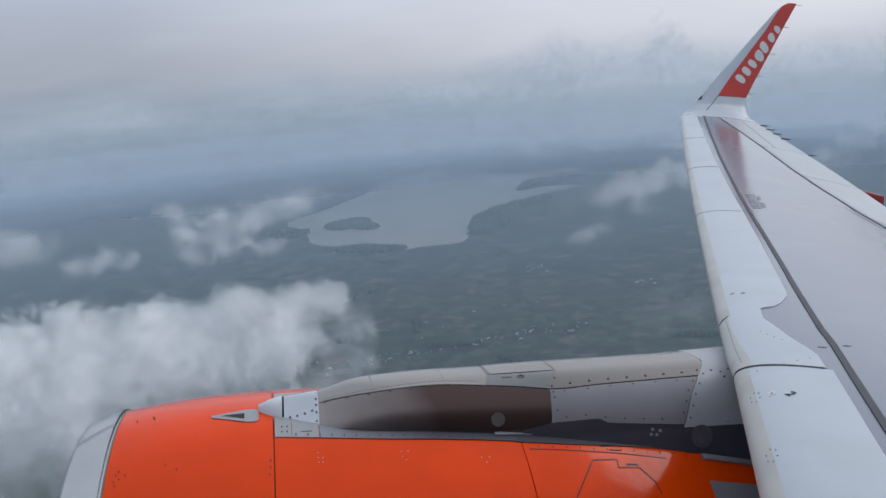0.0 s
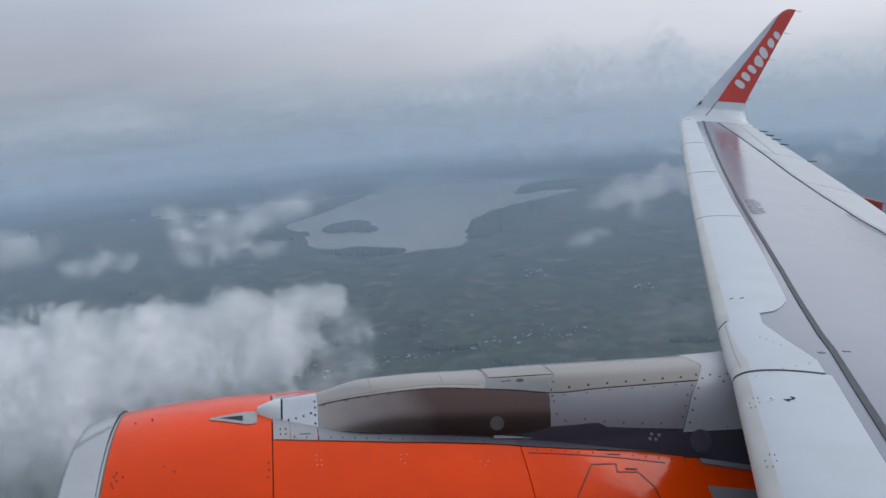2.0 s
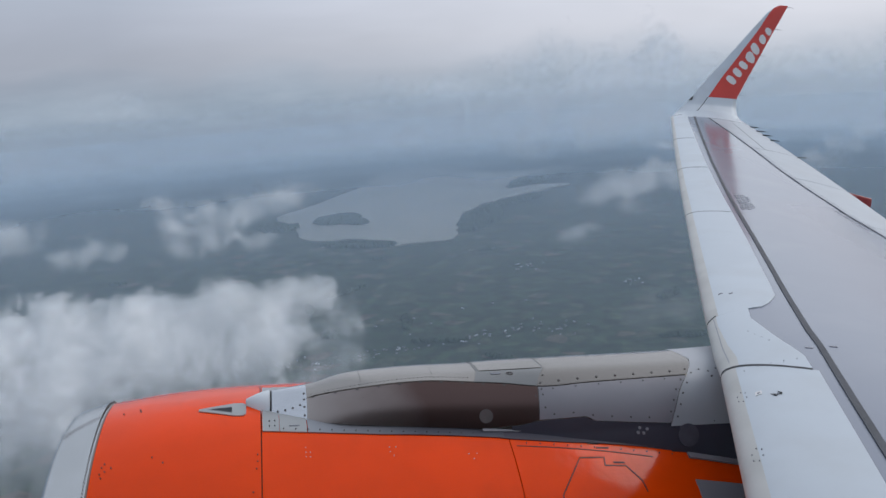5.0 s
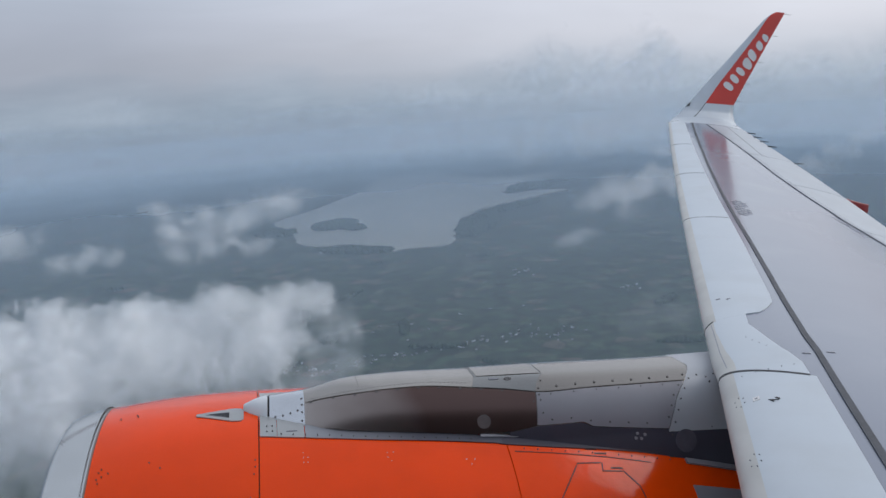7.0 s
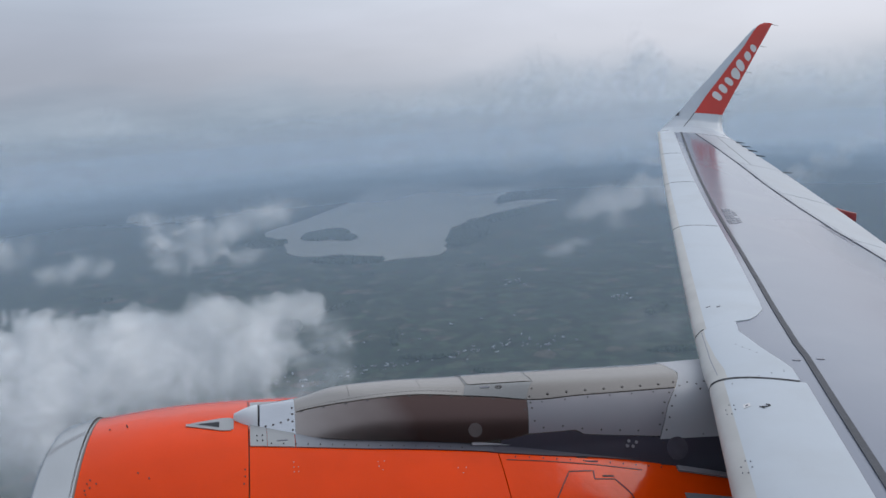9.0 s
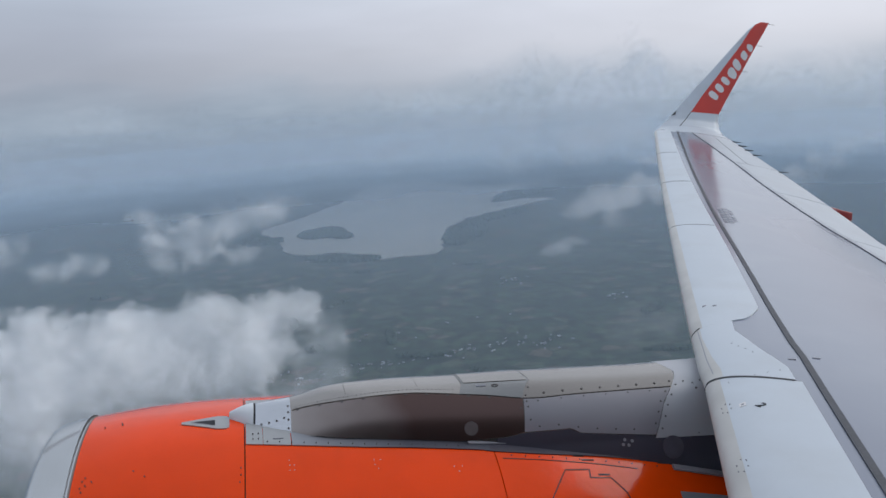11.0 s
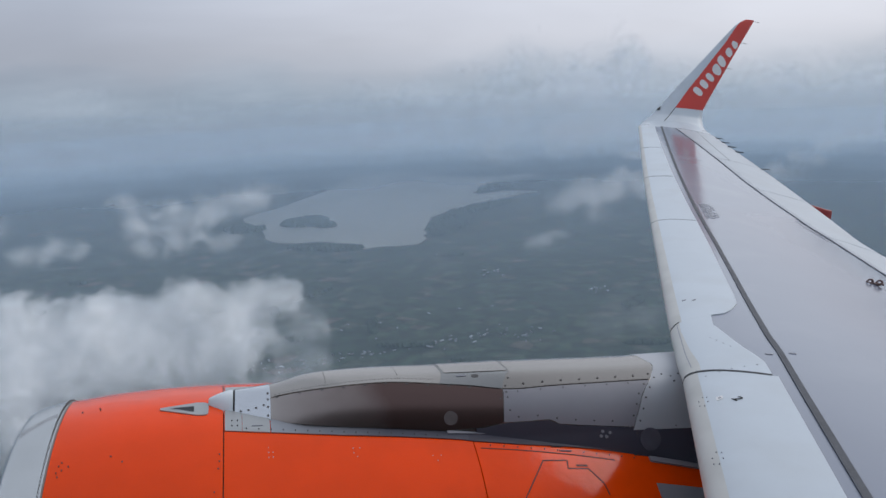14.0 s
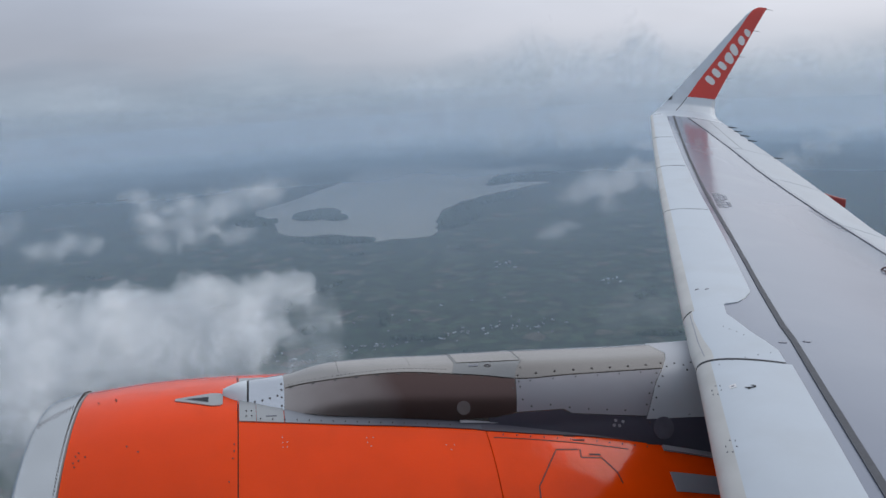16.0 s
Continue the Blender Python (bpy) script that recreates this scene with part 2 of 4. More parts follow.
def patch(S, outline, na, nb, lift=0.004, skirt=0.012, flip=1, slot=None):
    """A panel with thickness on the surface S(a, b). outline(u, v) gives a, b for u, v from 0 to 1."""
    bm = bmesh.new()
    top = []
    for i in range(na + 1):
        r = []
        for j in range(nb + 1):
            a, b = outline(i / na, j / nb)
            r.append((S(a, b), surf_normal(S, a, b) * flip))
        top.append(r)
    vs = grid_faces(bm, [[p + n * lift for p, n in r] for r in top], slot)
    ring = [(i, 0) for i in range(na + 1)] + [(na, j) for j in range(1, nb + 1)] + [(i, nb) for i in range(na - 1, -1, -1)] + [(0, j) for j in range(nb - 1, 0, -1)]
    low = {k: bm.verts.new(top[k[0]][k[1]][0] + top[k[0]][k[1]][1] * (lift - skirt)) for k in ring}
    rim = {k: bm.verts.new(vs[k[0]][k[1]].co) for k in ring}
    for k, q in zip(ring, ring[1:] + ring[:1]):
        bm.faces.new((rim[k], rim[q], low[q], low[k]))
    return bm


def box_outline(a0, a1, b0, b1):
    """b0 and b1 may be numbers or functions of a."""
    f0 = b0 if callable(b0) else (lambda a: b0)
    f1 = b1 if callable(b1) else (lambda a: b1)

    def out(u, v):
        a = a0 + (a1 - a0) * u
        return a, f0(a) + (f1(a) - f0(a)) * v
    return out


def disc_on(bm, S, a, b, r, flip=1, lift=0.007, sides=8, dome=0.0):
    """A small flat-headed fastener lying on a surface."""
    p, n = S(a, b), surf_normal(S, a, b) * flip
    t = n.orthogonal().normalized()
    s = n.cross(t)
    ring = [p + n * lift + (t * math.cos(k) + s * math.sin(k)) * r for k in (2 * math.pi * i / sides for i in range(sides))]
    base = [q - n * (lift + 0.002) for q in ring]
    v0, v1 = [bm.verts.new(q) for q in ring], [bm.verts.new(q) for q in base]
    bm.faces.new(v0)
    for i in range(sides):
        bm.faces.new((v0[i], v0[(i + 1) % sides], v1[(i + 1) % sides], v1[i]))


def fasteners(name, S, spots, parent, r=0.006, mat="rivet", flip=1, label=""):
    bm = bmesh.new()
    for a, b in spots:
        disc_on(bm, S, a, b, r, flip)
    ob = part(name, bm, M[mat], parent, label, smooth=False)
    return tagged(ob, kind="stuff")


def lerp_table(xs, ys):
    def f(x):
        return float(np.interp(x, xs, ys))
    return f


def smooth_table(xs, ys):
    """Cubic run through a few stations."""
    xs, ys = np.array(xs, float), np.array(ys, float)
    d = np.gradient(ys, xs)

    def f(x):
        x = min(max(x, xs[0]), xs[-1])
        i = min(max(int(np.searchsorted(xs, x)) - 1, 0), len(xs) - 2)
        h = xs[i + 1] - xs[i]
        u = (x - xs[i]) / h
        return float((1 + 2 * u) * (1 - u) ** 2 * ys[i] + u * (1 - u) ** 2 * h * d[i] + u * u * (3 - 2 * u) * ys[i + 1] + u * u * (u - 1) * h * d[i + 1])
    return f


# ---- the aircraft ----
airliner = tagged(new("airliner"), "white airliner with an orange engine and red winglet in flight", "airplane")
airliner.matrix_world = AIRCRAFT

# -- wing surface --
SWEEP, KINK = 0.5155, 6.4


def lead(y):
    set_back = float(np.interp(y, [4, 5.2, 5.4, 6, 8, 11, 16], [0.05, 0.05, 0.035, 0.027, 0.02, 0.006, -0.005]))
    return Vector((13.699 + (y - 5.75) * SWEEP + set_back, y, -0.612 + 0.092 * (y - 5.75) + 0.0046 * max(y - 5.75, 0) ** 2))


def chord(y):
    te = 20.77 + 0.33 * (max(y, KINK) - 16.65)
    return te - lead(y).x


def drop(y):
    return math.tan(radians(min(0.11 * (16.5 - y) ** 2 * (1 if y < 16.5 else 0), 5.4)))


def thick(y):
    return 0.75 * float(np.interp(y, [2, 6, 16.3], [0.14, 0.115, 0.105]))


def foil(xi, t, side):
    xi = min(max(xi, 0), 1)
    half = 5 * t * (0.2969 * math.sqrt(xi) - 0.126 * xi - 0.3516 * xi ** 2 + 0.2843 * xi ** 3 - 0.1030 * xi ** 4)
    return side * half * (1 if side > 0 else 1.0) + 0.02 * (1 - (2 * xi - 1) ** 2)


def S_wing(y, x):
    """The wing's surface; x runs aft from the leading edge on top, and negative along the underside."""
    c = chord(y)
    xi = abs(x) / c
    return lead(y) + Vector((abs(x), 0, foil(xi, thick(y), 1 if x >= 0 else -1) * c - drop(y) * abs(x)))


def nose_steps(x0, x1, n):
    """Signed steps round the nose, close together near the leading edge."""
    def warp(x):
        return math.copysign(math.sqrt(abs(x)), x)
    a, b = warp(x0), warp(x1)
    return [math.copysign((a + (b - a) * i / n) ** 2, a + (b - a) * i / n) for i in range(n + 1)]


def build_wing():
    bm = bmesh.new()
    rows = []
    for i in range(71):
        y = 1.9 + (16.3 - 1.9) * i / 70
        c = chord(y)
        rows.append([S_wing(y, x) for x in nose_steps(-c, c, 60)])
    grid_faces(bm, rows, close=True)
    bm.faces.new([bm.verts.new(p) for p in rows[0]])
    wing = part("wing", bm, M["skin"], airliner, "glossy grey swept wing with white leading edge")
    return wing


wing = build_wing()


slat_depth = lerp_table([4, 5.5, 6.1, 7.5, 8.7, 10.35, 11.9, 15.6], [0.468, 0.455, 0.483, 0.49, 0.478, 0.438, 0.40, 0.335])


def slat(y0, y1, shear0=0.42, shear1=0.42, x1=0.46, name="slat", notch=0.0):
    steps = nose_steps(-0.30, x1, 26)

    def out(u, v):
        x = steps[min(int(round(v * 26)), 26)]
        a, b = y0 - shear0 * abs(x), y1 - shear1 * abs(x)
        if x > 0:
            x *= slat_depth(a + (b - a) * u) / x1
        a += notch * max(0, x - 0.38)
        return a + (b - a) * u, x
    bm = patch(S_wing, out, 16, 26, lift=0.006, skirt=0.010, flip=-1, slot=lambda i, j: 1 if steps[j + 1] < 0.072 else 0)
    return part(name, bm, [M["slat"], M["nose"]], wing, "white slat with a weathered leading edge")


SLATS = [(1.95, 5.148, 0.66, 0.66), (5.885, 8.872, 0.0, 0.42, 0.46, "slat", 2.0), (8.888, 11.36, 0.42, 0.45), (11.376, 13.80, 0.45, 0.6), (13.816, 16.26, 0.6, 0.42)]
for row in SLATS:
    slat(*row)


def seal_strip():
    bm = patch(S_wing, lambda u, v: (2.2 + 13.75 * u, lerp_table([2, 4.6, 5.3, 5.9, 6.7, 7.7, 9.3, 11.7, 15.6], [0.525, 0.525, 0.530, 0.540, 0.549, 0.546, 0.522, 0.486, 0.463])(2.2 + 13.75 * u) + 0.036 * v), 60, 2, lift=0.006, skirt=0.010, flip=-1)
    part("seal_strip", bm, M["seal"], wing, "dark rubber seal strip behind the slats")


seal_strip()


# -- winglet --
WINGLET = [  # leading edge x y z, chord, cant
    (18.931, 15.90, 0.796, 1.592, 0), (19.137, 16.30, 0.871, 1.512, 9), (19.36, 16.58, 0.96, 1.39, 38), (19.62, 16.72, 1.13, 1.17, 64),
    (19.82, 16.78, 1.31, 1.01, 78), (20.175, 16.855, 1.69, 0.89, 79), (20.57, 16.93, 2.08, 0.745, 79), (21.24, 17.06, 2.76, 0.505, 79), (21.58, 17.12, 3.10, 0.385, 79),
    (21.74, 17.145, 3.215, 0.30, 79), (21.88, 17.16, 3.275, 0.20, 79)]


def S_winglet(k, xi):
    """k runs along the stations, xi is signed as on the wing but a share of the chord."""
    cols = list(zip(*WINGLET))
    v = [float(np.interp(k, range(len(WINGLET)), c)) for c in cols]
    g = radians(v[4])
    h = foil(abs(xi), 0.085 if k > 2 else 0.079, 1 if xi >= 0 else -1) * v[3]
    return Vector((v[0] + abs(xi) * v[3], v[1] - h * math.sin(g), v[2] + h * math.cos(g)))


def build_winglet():
    bm = bmesh.new()
    rows = [[S_winglet(k / 4, x) for x in nose_steps(-1, 1, 36)] for k in range(4 * (len(WINGLET) - 1) + 1)]
    vs = grid_faces(bm, rows, close=True)
    bm.faces.new(vs[-1])
    wl = part("winglet", bm, M["slat"], airliner, "upswept winglet with a red panel and pale leading edge")
    # red panel on the inboard face, and on the outboard face
    def front(k):
        return float(np.interp(k, [4, 5, 6, 7, 8, 9, 10], [0.33, 0.31, 0.30, 0.27, 0.12, 0.03, 0.01]))
    for s in (1, -1):
        def out(u, v, s=s):
            k = 3.95 + (9.99 - 3.95) * u
            return k, s * (front(k) + (0.995 - front(k)) * v)
        part("red_panel", patch(S_winglet, out, 40, 14, lift=0.004, skirt=0.006, flip=-1), M["red"], wl, "red painted panel")
    return wl


winglet = build_winglet()

# -- engine --
ENG = Vector((10.2715, 5.7618, -2.0224))
PITCH, TOE = math.sin(radians(1.304)), math.sin(radians(-0.526))
radius = smooth_table([0, 0.03, 0.1, 0.25, 0.45, 0.8, 1.2, 1.7, 2.3, 3.0, 3.6], [0.9688 * r for r in (0.945, 1.004, 1.044, 1.077, 1.113, 1.150, 1.168, 1.19, 1.185, 1.13, 1.03)])


def S_eng(s, th):
    """s metres aft of the inlet, th degrees round from the top, negative towards the cabin."""
    r, a = radius(s), radians(th)
    return ENG + Vector((s, r * math.sin(a) + TOE * (s - 2), r * math.cos(a) - PITCH * (s - 2)))


def build_engine():
    bm = bmesh.new()
    rows = []
    for s in np.linspace(0.02, 3.55, 50):
        c = S_eng(s, 0)
        mid = Vector((c.x, ENG.y + TOE * (s - 2), ENG.z - PITCH * (s - 2)))
        rows.append([mid + (S_eng(s, th) - mid) * 0.988 for th in range(0, 360, 5)])
    grid_faces(bm, rows, close=True)
    eng = part("engine", bm, M["gap"], airliner, "turbofan engine in an orange nacelle with a silver lip")
    # polished lip, rolled into the intake
    bm = bmesh.new()
    rows = []
    for r, x in ((0.80, 0.55), (0.82, 0.3), (0.845, 0.12), (0.865, 0.04), (0.885, 0.008)):
        rows.append([ENG + Vector((x, r * math.sin(radians(t)) - 2 * TOE, r * math.cos(radians(t)) + 2 * PITCH)) for t in range(0, 360, 4)])
    for s in (0.0, 0.008, 0.02, 0.04, 0.07, 0.1, 0.14, 0.18, 0.207):
        rows.append([S_eng(s, t) for t in range(0, 360, 4)])
    grid_faces(bm, rows, close=True)
    part("inlet_lip", bm, M["lip"], eng, "satin aluminium intake lip")
    for name, s0, s1, n in (("inlet_cowl", 0.216, 0.945, 18), ("fan_cowl", 0.950, 2.117, 20), ("reverser_cowl", 2.122, 3.55, 26)):
        bm = patch(S_eng, lambda u, v, s0=s0, s1=s1: (s0 + (s1 - s0) * u, -180 + 360 * v), n, 120, lift=0.0, skirt=0.012, flip=1)
        part(name, bm, M["orange"], eng, "glossy orange cowl panel")
    return eng


engine = build_engine()

# -- pylon --
py_top = smooth_table([11.15, 11.2, 11.34, 11.46, 11.61, 11.85, 12.29, 12.62, 13.43, 13.9], [-0.861, -0.839, -0.816, -0.800, -0.757, -0.734, -0.725, -0.715, -0.696, -0.672])
py_half = smooth_table([11.15, 11.18, 11.22, 11.28, 11.34, 11.46, 11.8, 12.4, 12.7, 13.9], [0.006, 0.04, 0.08, 0.125, 0.165, 0.225, 0.295, 0.37, 0.40, 0.43])
py_deep = smooth_table([11.15, 11.34, 11.8, 12.4, 13.9], [0.08, 0.22, 0.36, 0.44, 0.56])


py_square = lerp_table([11.3, 12.2, 12.7], [2.1, 2.2, 2.3])


# seam and foot heights are solved to keep their lines in the camera's view
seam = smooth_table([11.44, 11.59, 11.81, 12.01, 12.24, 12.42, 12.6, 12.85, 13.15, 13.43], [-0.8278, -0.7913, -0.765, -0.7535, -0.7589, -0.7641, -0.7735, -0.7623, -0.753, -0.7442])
py_view_slide = lerp_table([11.45, 11.8, 12.2], [0.0, 0.04, 0.055])
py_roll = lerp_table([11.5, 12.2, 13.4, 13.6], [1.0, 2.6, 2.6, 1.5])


def S_pylon(x, q):
    """q runs from the crest, 0, down the cabin side to 1; negative down the far side."""
    a = abs(q) * math.pi / 2
    e = 2 / py_square(x)
    drop_z, edge = py_deep(x) * (1 - max(math.cos(a), 0) ** e), max(py_top(x) - seam(x), 0.001)
    if q > 0 and drop_z < edge:
        drop_z = edge * (drop_z / edge) ** py_roll(x)
    p = Vector((x, 5.66 - math.copysign(py_half(x) * math.sin(a) ** e, q), py_top(x) - drop_z))
    if q > 0:  # slid along the camera's view rays: outlines stay put, the side reflects as if steeper
        inset = py_view_slide(x) * (drop_z / edge if drop_z < edge else max(1 - (drop_z - edge) / 0.2, 0))
        p -= Vector((0.276 * (x - 11.16), 1, 0.276 * (p.z - 0.5))) * inset
    return p


def q_at(x, z):
    """Where the pylon's cabin side has that height."""
    drop_z, edge = max(py_top(x) - z, 0), max(py_top(x) - seam(x), 0.001)
    if drop_z < edge:
        drop_z = edge * (drop_z / edge) ** (1 / py_roll(x))
    c = 1 - drop_z / py_deep(x)
    return 2 / math.pi * math.acos(min(max(c, 0), 1) ** (py_square(x) / 2))


def build_pylon():
    bm = bmesh.new()
    rows = [[S_pylon(x, q) for q in np.linspace(-1, 1, 49)] for x in np.linspace(11.152, 14.2, 70)]
    grid_faces(bm, rows)
    return part("pylon", bm, M["steel"], airliner, "brushed metal engine pylon fairing with rows of fasteners")


pylon = build_pylon()
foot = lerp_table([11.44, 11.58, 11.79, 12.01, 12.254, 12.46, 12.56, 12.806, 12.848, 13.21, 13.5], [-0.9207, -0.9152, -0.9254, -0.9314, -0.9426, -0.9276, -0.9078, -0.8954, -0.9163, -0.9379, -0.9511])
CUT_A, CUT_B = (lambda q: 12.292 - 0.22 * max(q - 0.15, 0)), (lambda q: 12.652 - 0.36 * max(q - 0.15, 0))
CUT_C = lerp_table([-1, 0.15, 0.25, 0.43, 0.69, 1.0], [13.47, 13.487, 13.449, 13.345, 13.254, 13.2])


def pylon_panel(name, x0, x1, z0, z1, mat, label, n=24, lift=0.005):
    """A panel between two cuts and two heights; z0 None: right over the crest, z1 None: down to the cowl."""
    f0 = x0 if callable(x0) else (lambda q: x0)
    f1 = x1 if callable(x1) else (lambda q: x1)

    def out(u, v):
        x, q = f0(0.4) + (f1(0.4) - f0(0.4)) * u, 0.4
        for _ in range(4):
            lo = -0.9 if z0 is None else q_at(x, z0(x))
            hi = 1.0 if z1 is None else q_at(x, z1(x))
            q = lo + (hi - lo) * v
            x = f0(q) + (f1(q) - f0(q)) * u
        return x, q
    bm = patch(S_pylon, out, n, 20, lift=lift, skirt=0.010, flip=-1)
    return part(name, bm, M[mat], pylon, label)


def under(f, d=0.004):
    return lambda x: f(x) - d


pylon_panel("nose_cap", 11.151, 11.262, None, None, "cap", "white pointed fairing cap", lift=0.007)
pylon_panel("cap_joint", 11.2625, 11.272, None, None, "gap", "black joint behind the cap", 3, 0.003)
pylon_panel("collar", 11.272, 11.437, None, None, "bright", "bright metal collar")
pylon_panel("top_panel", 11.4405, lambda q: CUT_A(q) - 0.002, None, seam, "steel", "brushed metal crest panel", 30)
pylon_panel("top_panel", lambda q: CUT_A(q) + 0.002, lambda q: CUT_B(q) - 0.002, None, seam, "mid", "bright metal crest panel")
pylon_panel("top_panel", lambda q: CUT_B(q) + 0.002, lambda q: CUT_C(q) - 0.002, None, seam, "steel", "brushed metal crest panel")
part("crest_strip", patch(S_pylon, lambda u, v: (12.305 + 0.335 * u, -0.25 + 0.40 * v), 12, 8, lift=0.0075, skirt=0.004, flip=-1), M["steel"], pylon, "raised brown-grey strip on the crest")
pylon_panel("side_panel", 11.4405, lambda q: 12.614 - 0.087 * q, under(seam), foot, "bronze", "brown metal side panel, reflections put into its colour", 40)
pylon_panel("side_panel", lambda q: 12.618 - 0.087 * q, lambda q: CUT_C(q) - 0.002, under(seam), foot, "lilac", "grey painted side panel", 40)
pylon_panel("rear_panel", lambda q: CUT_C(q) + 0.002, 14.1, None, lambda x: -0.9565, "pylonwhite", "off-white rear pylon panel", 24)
pylon_panel("lower_panel", 12.42, 14.1, under(foot), None, "shadegrey", "dark grey lower pylon wall, shade put into its colour", 40, 0.003)

# -- leading edge over the pylon --
def crown_panel():
    steps = nose_steps(-0.30, 0.45, 26)
    edge = lerp_table([0.0, 0.17, 0.36, 0.8, 1.0], [0.435, 0.43, 0.363, 0.249, 0.258])

    def out(u, v):
        x = steps[min(int(round(v * 26)), 26)]
        if x > 0:
            x *= edge(u) / 0.45
        a, b = 5.160 - 0.66 * abs(x), 5.8843
        return a + (b - a) * u, x
    bm = patch(S_wing, out, 30, 26, lift=0.006, skirt=0.010, flip=-1, slot=lambda i, j: 1 if steps[j + 1] < 0.10 else 0)
    part("crown_panel", bm, [M["slat"], M["nose"]], wing, "fixed white leading edge panel over the pylon")


crown_panel()


def wing_line(name, pts, width, mat="seal", lift=0.009, n=24, label=""):
    """A narrow strip along points (y, x) of the wing's top."""
    ys, xs = [q[0] for q in pts], [q[1] for q in pts]
    ts = np.linspace(0, 1, len(pts))

    def out(u, v):
        y, x = float(np.interp(u, ts, ys)), float(np.interp(u, ts, xs))
        e = 1e-3
        dy, dx = float(np.interp(min(u + e, 1), ts, ys)) - float(np.interp(max(u - e, 0), ts, ys)), float(np.interp(min(u + e, 1), ts, xs)) - float(np.interp(max(u - e, 0), ts, xs))
        k = math.hypot(dy, dx) or 1
        return y - dx / k * width * (v - 0.5), x + dy / k * width * (v - 0.5)
    return part(name, patch(S_wing, out, n, 1, lift=lift, skirt=0.008, flip=-1), M[mat], wing, label)


wing_line("seam", [(5.154 - 0.66 * abs(x), x) for x in nose_steps(-0.12, 0.43, 16)], 0.016, "gap", lift=0.0075, label="dark gap at the slat end")
wing_line("seam", [(5.876 + 0.5 * abs(x), x) for x in nose_steps(-0.16, 0.05, 12)], 0.014, "gap", lift=0.0075)
for y, k in ((8.88, 0.42), (11.368, 0.45), (13.808, 0.6)):
    wing_line("seam", [(y - k * abs(x), x) for x in nose_steps(-0.1, 0.98 * slat_depth(y), 14)], 0.012, "seal", lift=0.007)
hinge = lerp_table([2, 7.6, 8.75, 9.59, 10.35, 11.4, 12.9, 14.51, 15.84], [2.9, 2.30, 2.146, 1.97, 1.75, 1.53, 1.31, 1.04, 0.778])
aileron_front = lerp_table([13.0, 15.79], [1.547, 1.231])


def rear_panel(name, y0, y1, f0, f1, label):
    bm = patch(S_wing, box_outline(y0, y1, f0, f1), 14, 6, lift=0.007, skirt=0.012, flip=-1)
    part(name, bm, M["rear"], wing, label)


rear_panel("aileron", 13.02, 15.78, lambda y: aileron_front(y) + 0.012, lambda y: chord(y) - 0.004, "white aileron at the trailing edge")
rear_panel("shroud_panel", 13.02, 15.80, lambda y: hinge(y) + 0.018, lambda y: aileron_front(y) - 0.006, "pale panel ahead of the aileron")
for a, b in ((11.02, 13.0), (9.0, 11.0), (6.5, 8.98), (3.5, 6.48)):
    rear_panel("spoiler", a, b, lambda y: hinge(y) + 0.022, lambda y: chord(y) - 0.004, "pale spoiler and flap panel")
wing_line("hinge_line", [(y, hinge(y)) for y in np.linspace(3, 15.85, 40)], 0.009, "seal", lift=0.005, n=60)
wing_line("hinge_line", [(y, hinge(y) + 0.09) for y in np.linspace(3, 13.0, 40)], 0.005, "faint", lift=0.0078, n=50)
wing_line("hinge_line", [(y, aileron_front(y)) for y in np.linspace(13.0, 15.8, 10)], 0.012, "ink", lift=0.0075)
wing_line("hinge_line", [(13.01, x) for x in np.linspace(1.33, 2.1, 6)], 0.010, "faint", lift=0.0078)

# stencils too small to read, as bars
for k in range(9):
    y = 9.56 - 0.088 * k
    wing_line("stencil_bar", [(y, 0.605), (y + 0.02, 0.650)], 0.034, "ink" if k % 3 else "faint", lift=0.003, n=2)
    wing_line("stencil_bar", [(y - 0.01, 0.665), (y + 0.02, 0.715)], 0.034, "faint", lift=0.003, n=2)
    if k % 4:
        wing_line("stencil_bar", [(y - 0.02, 0.730), (y + 0.01, 0.765)], 0.030, "faint", lift=0.003, n=2)
for k in range(9):
    y = 9.52 - 0.10 * k
    wing_line("stencil_bar", [(y, hinge(y) - 0.12), (y + 0.01, hinge(y) - 0.05)], 0.030, "faint", lift=0.003, n=2)


def wing_mark(y, x, dy, dx, mat="ink"):
    part("mark", patch(S_wing, lambda u, v: (y + dy * (u - 0.5), x + dx * (v - 0.5)), 2, 2, lift=0.008, skirt=0.004, flip=-1), M[mat], wing)


for y, x in ((5.156, 0.479), (5.141, 0.618)):
    wing_line("grime", [(y + 0.012, x - 0.018), (y, x), (y - 0.006, x + 0.024)], 0.014, "faint", lift=0.003, n=4)
for x in (0.035,):
    wing_line("rub_strip_edge", [(5.86, x), (5.60, x * 1.1), (5.20, x * 1.2)], 0.004, "faint", lift=0.0068, n=12)
for y, x in ((6.27, 0.117), (6.23, 0.185)):
    wing_mark(y, x, 0.015, 0.028)
wing_mark(4.74, 0.133, 0.035, 0.032, "white")
wing_mark(4.74, 0.133, 0.014, 0.014, "ink")
for cy, cx in ((4.77, 0.058), (4.26, 0.059)):
    fasteners("fastener_ring", S_wing, [(cy + 0.045 * math.cos(k), cx + 0.022 * math.sin(k)) for k in np.linspace(0, 5.2, 6)], wing, 0.0024, mat="ink", flip=-1).location.z = 0.003
fasteners("wing_fasteners", S_wing, [(5.02 + 0.0 * k, 0.10 + 0.07 * k) for k in range(5)] + [(5.5 - 0.06 * k, 0.20 + 0.03 * k) for k in range(4)], wing, 0.0026, mat="faint", flip=-1).location.z = 0.002


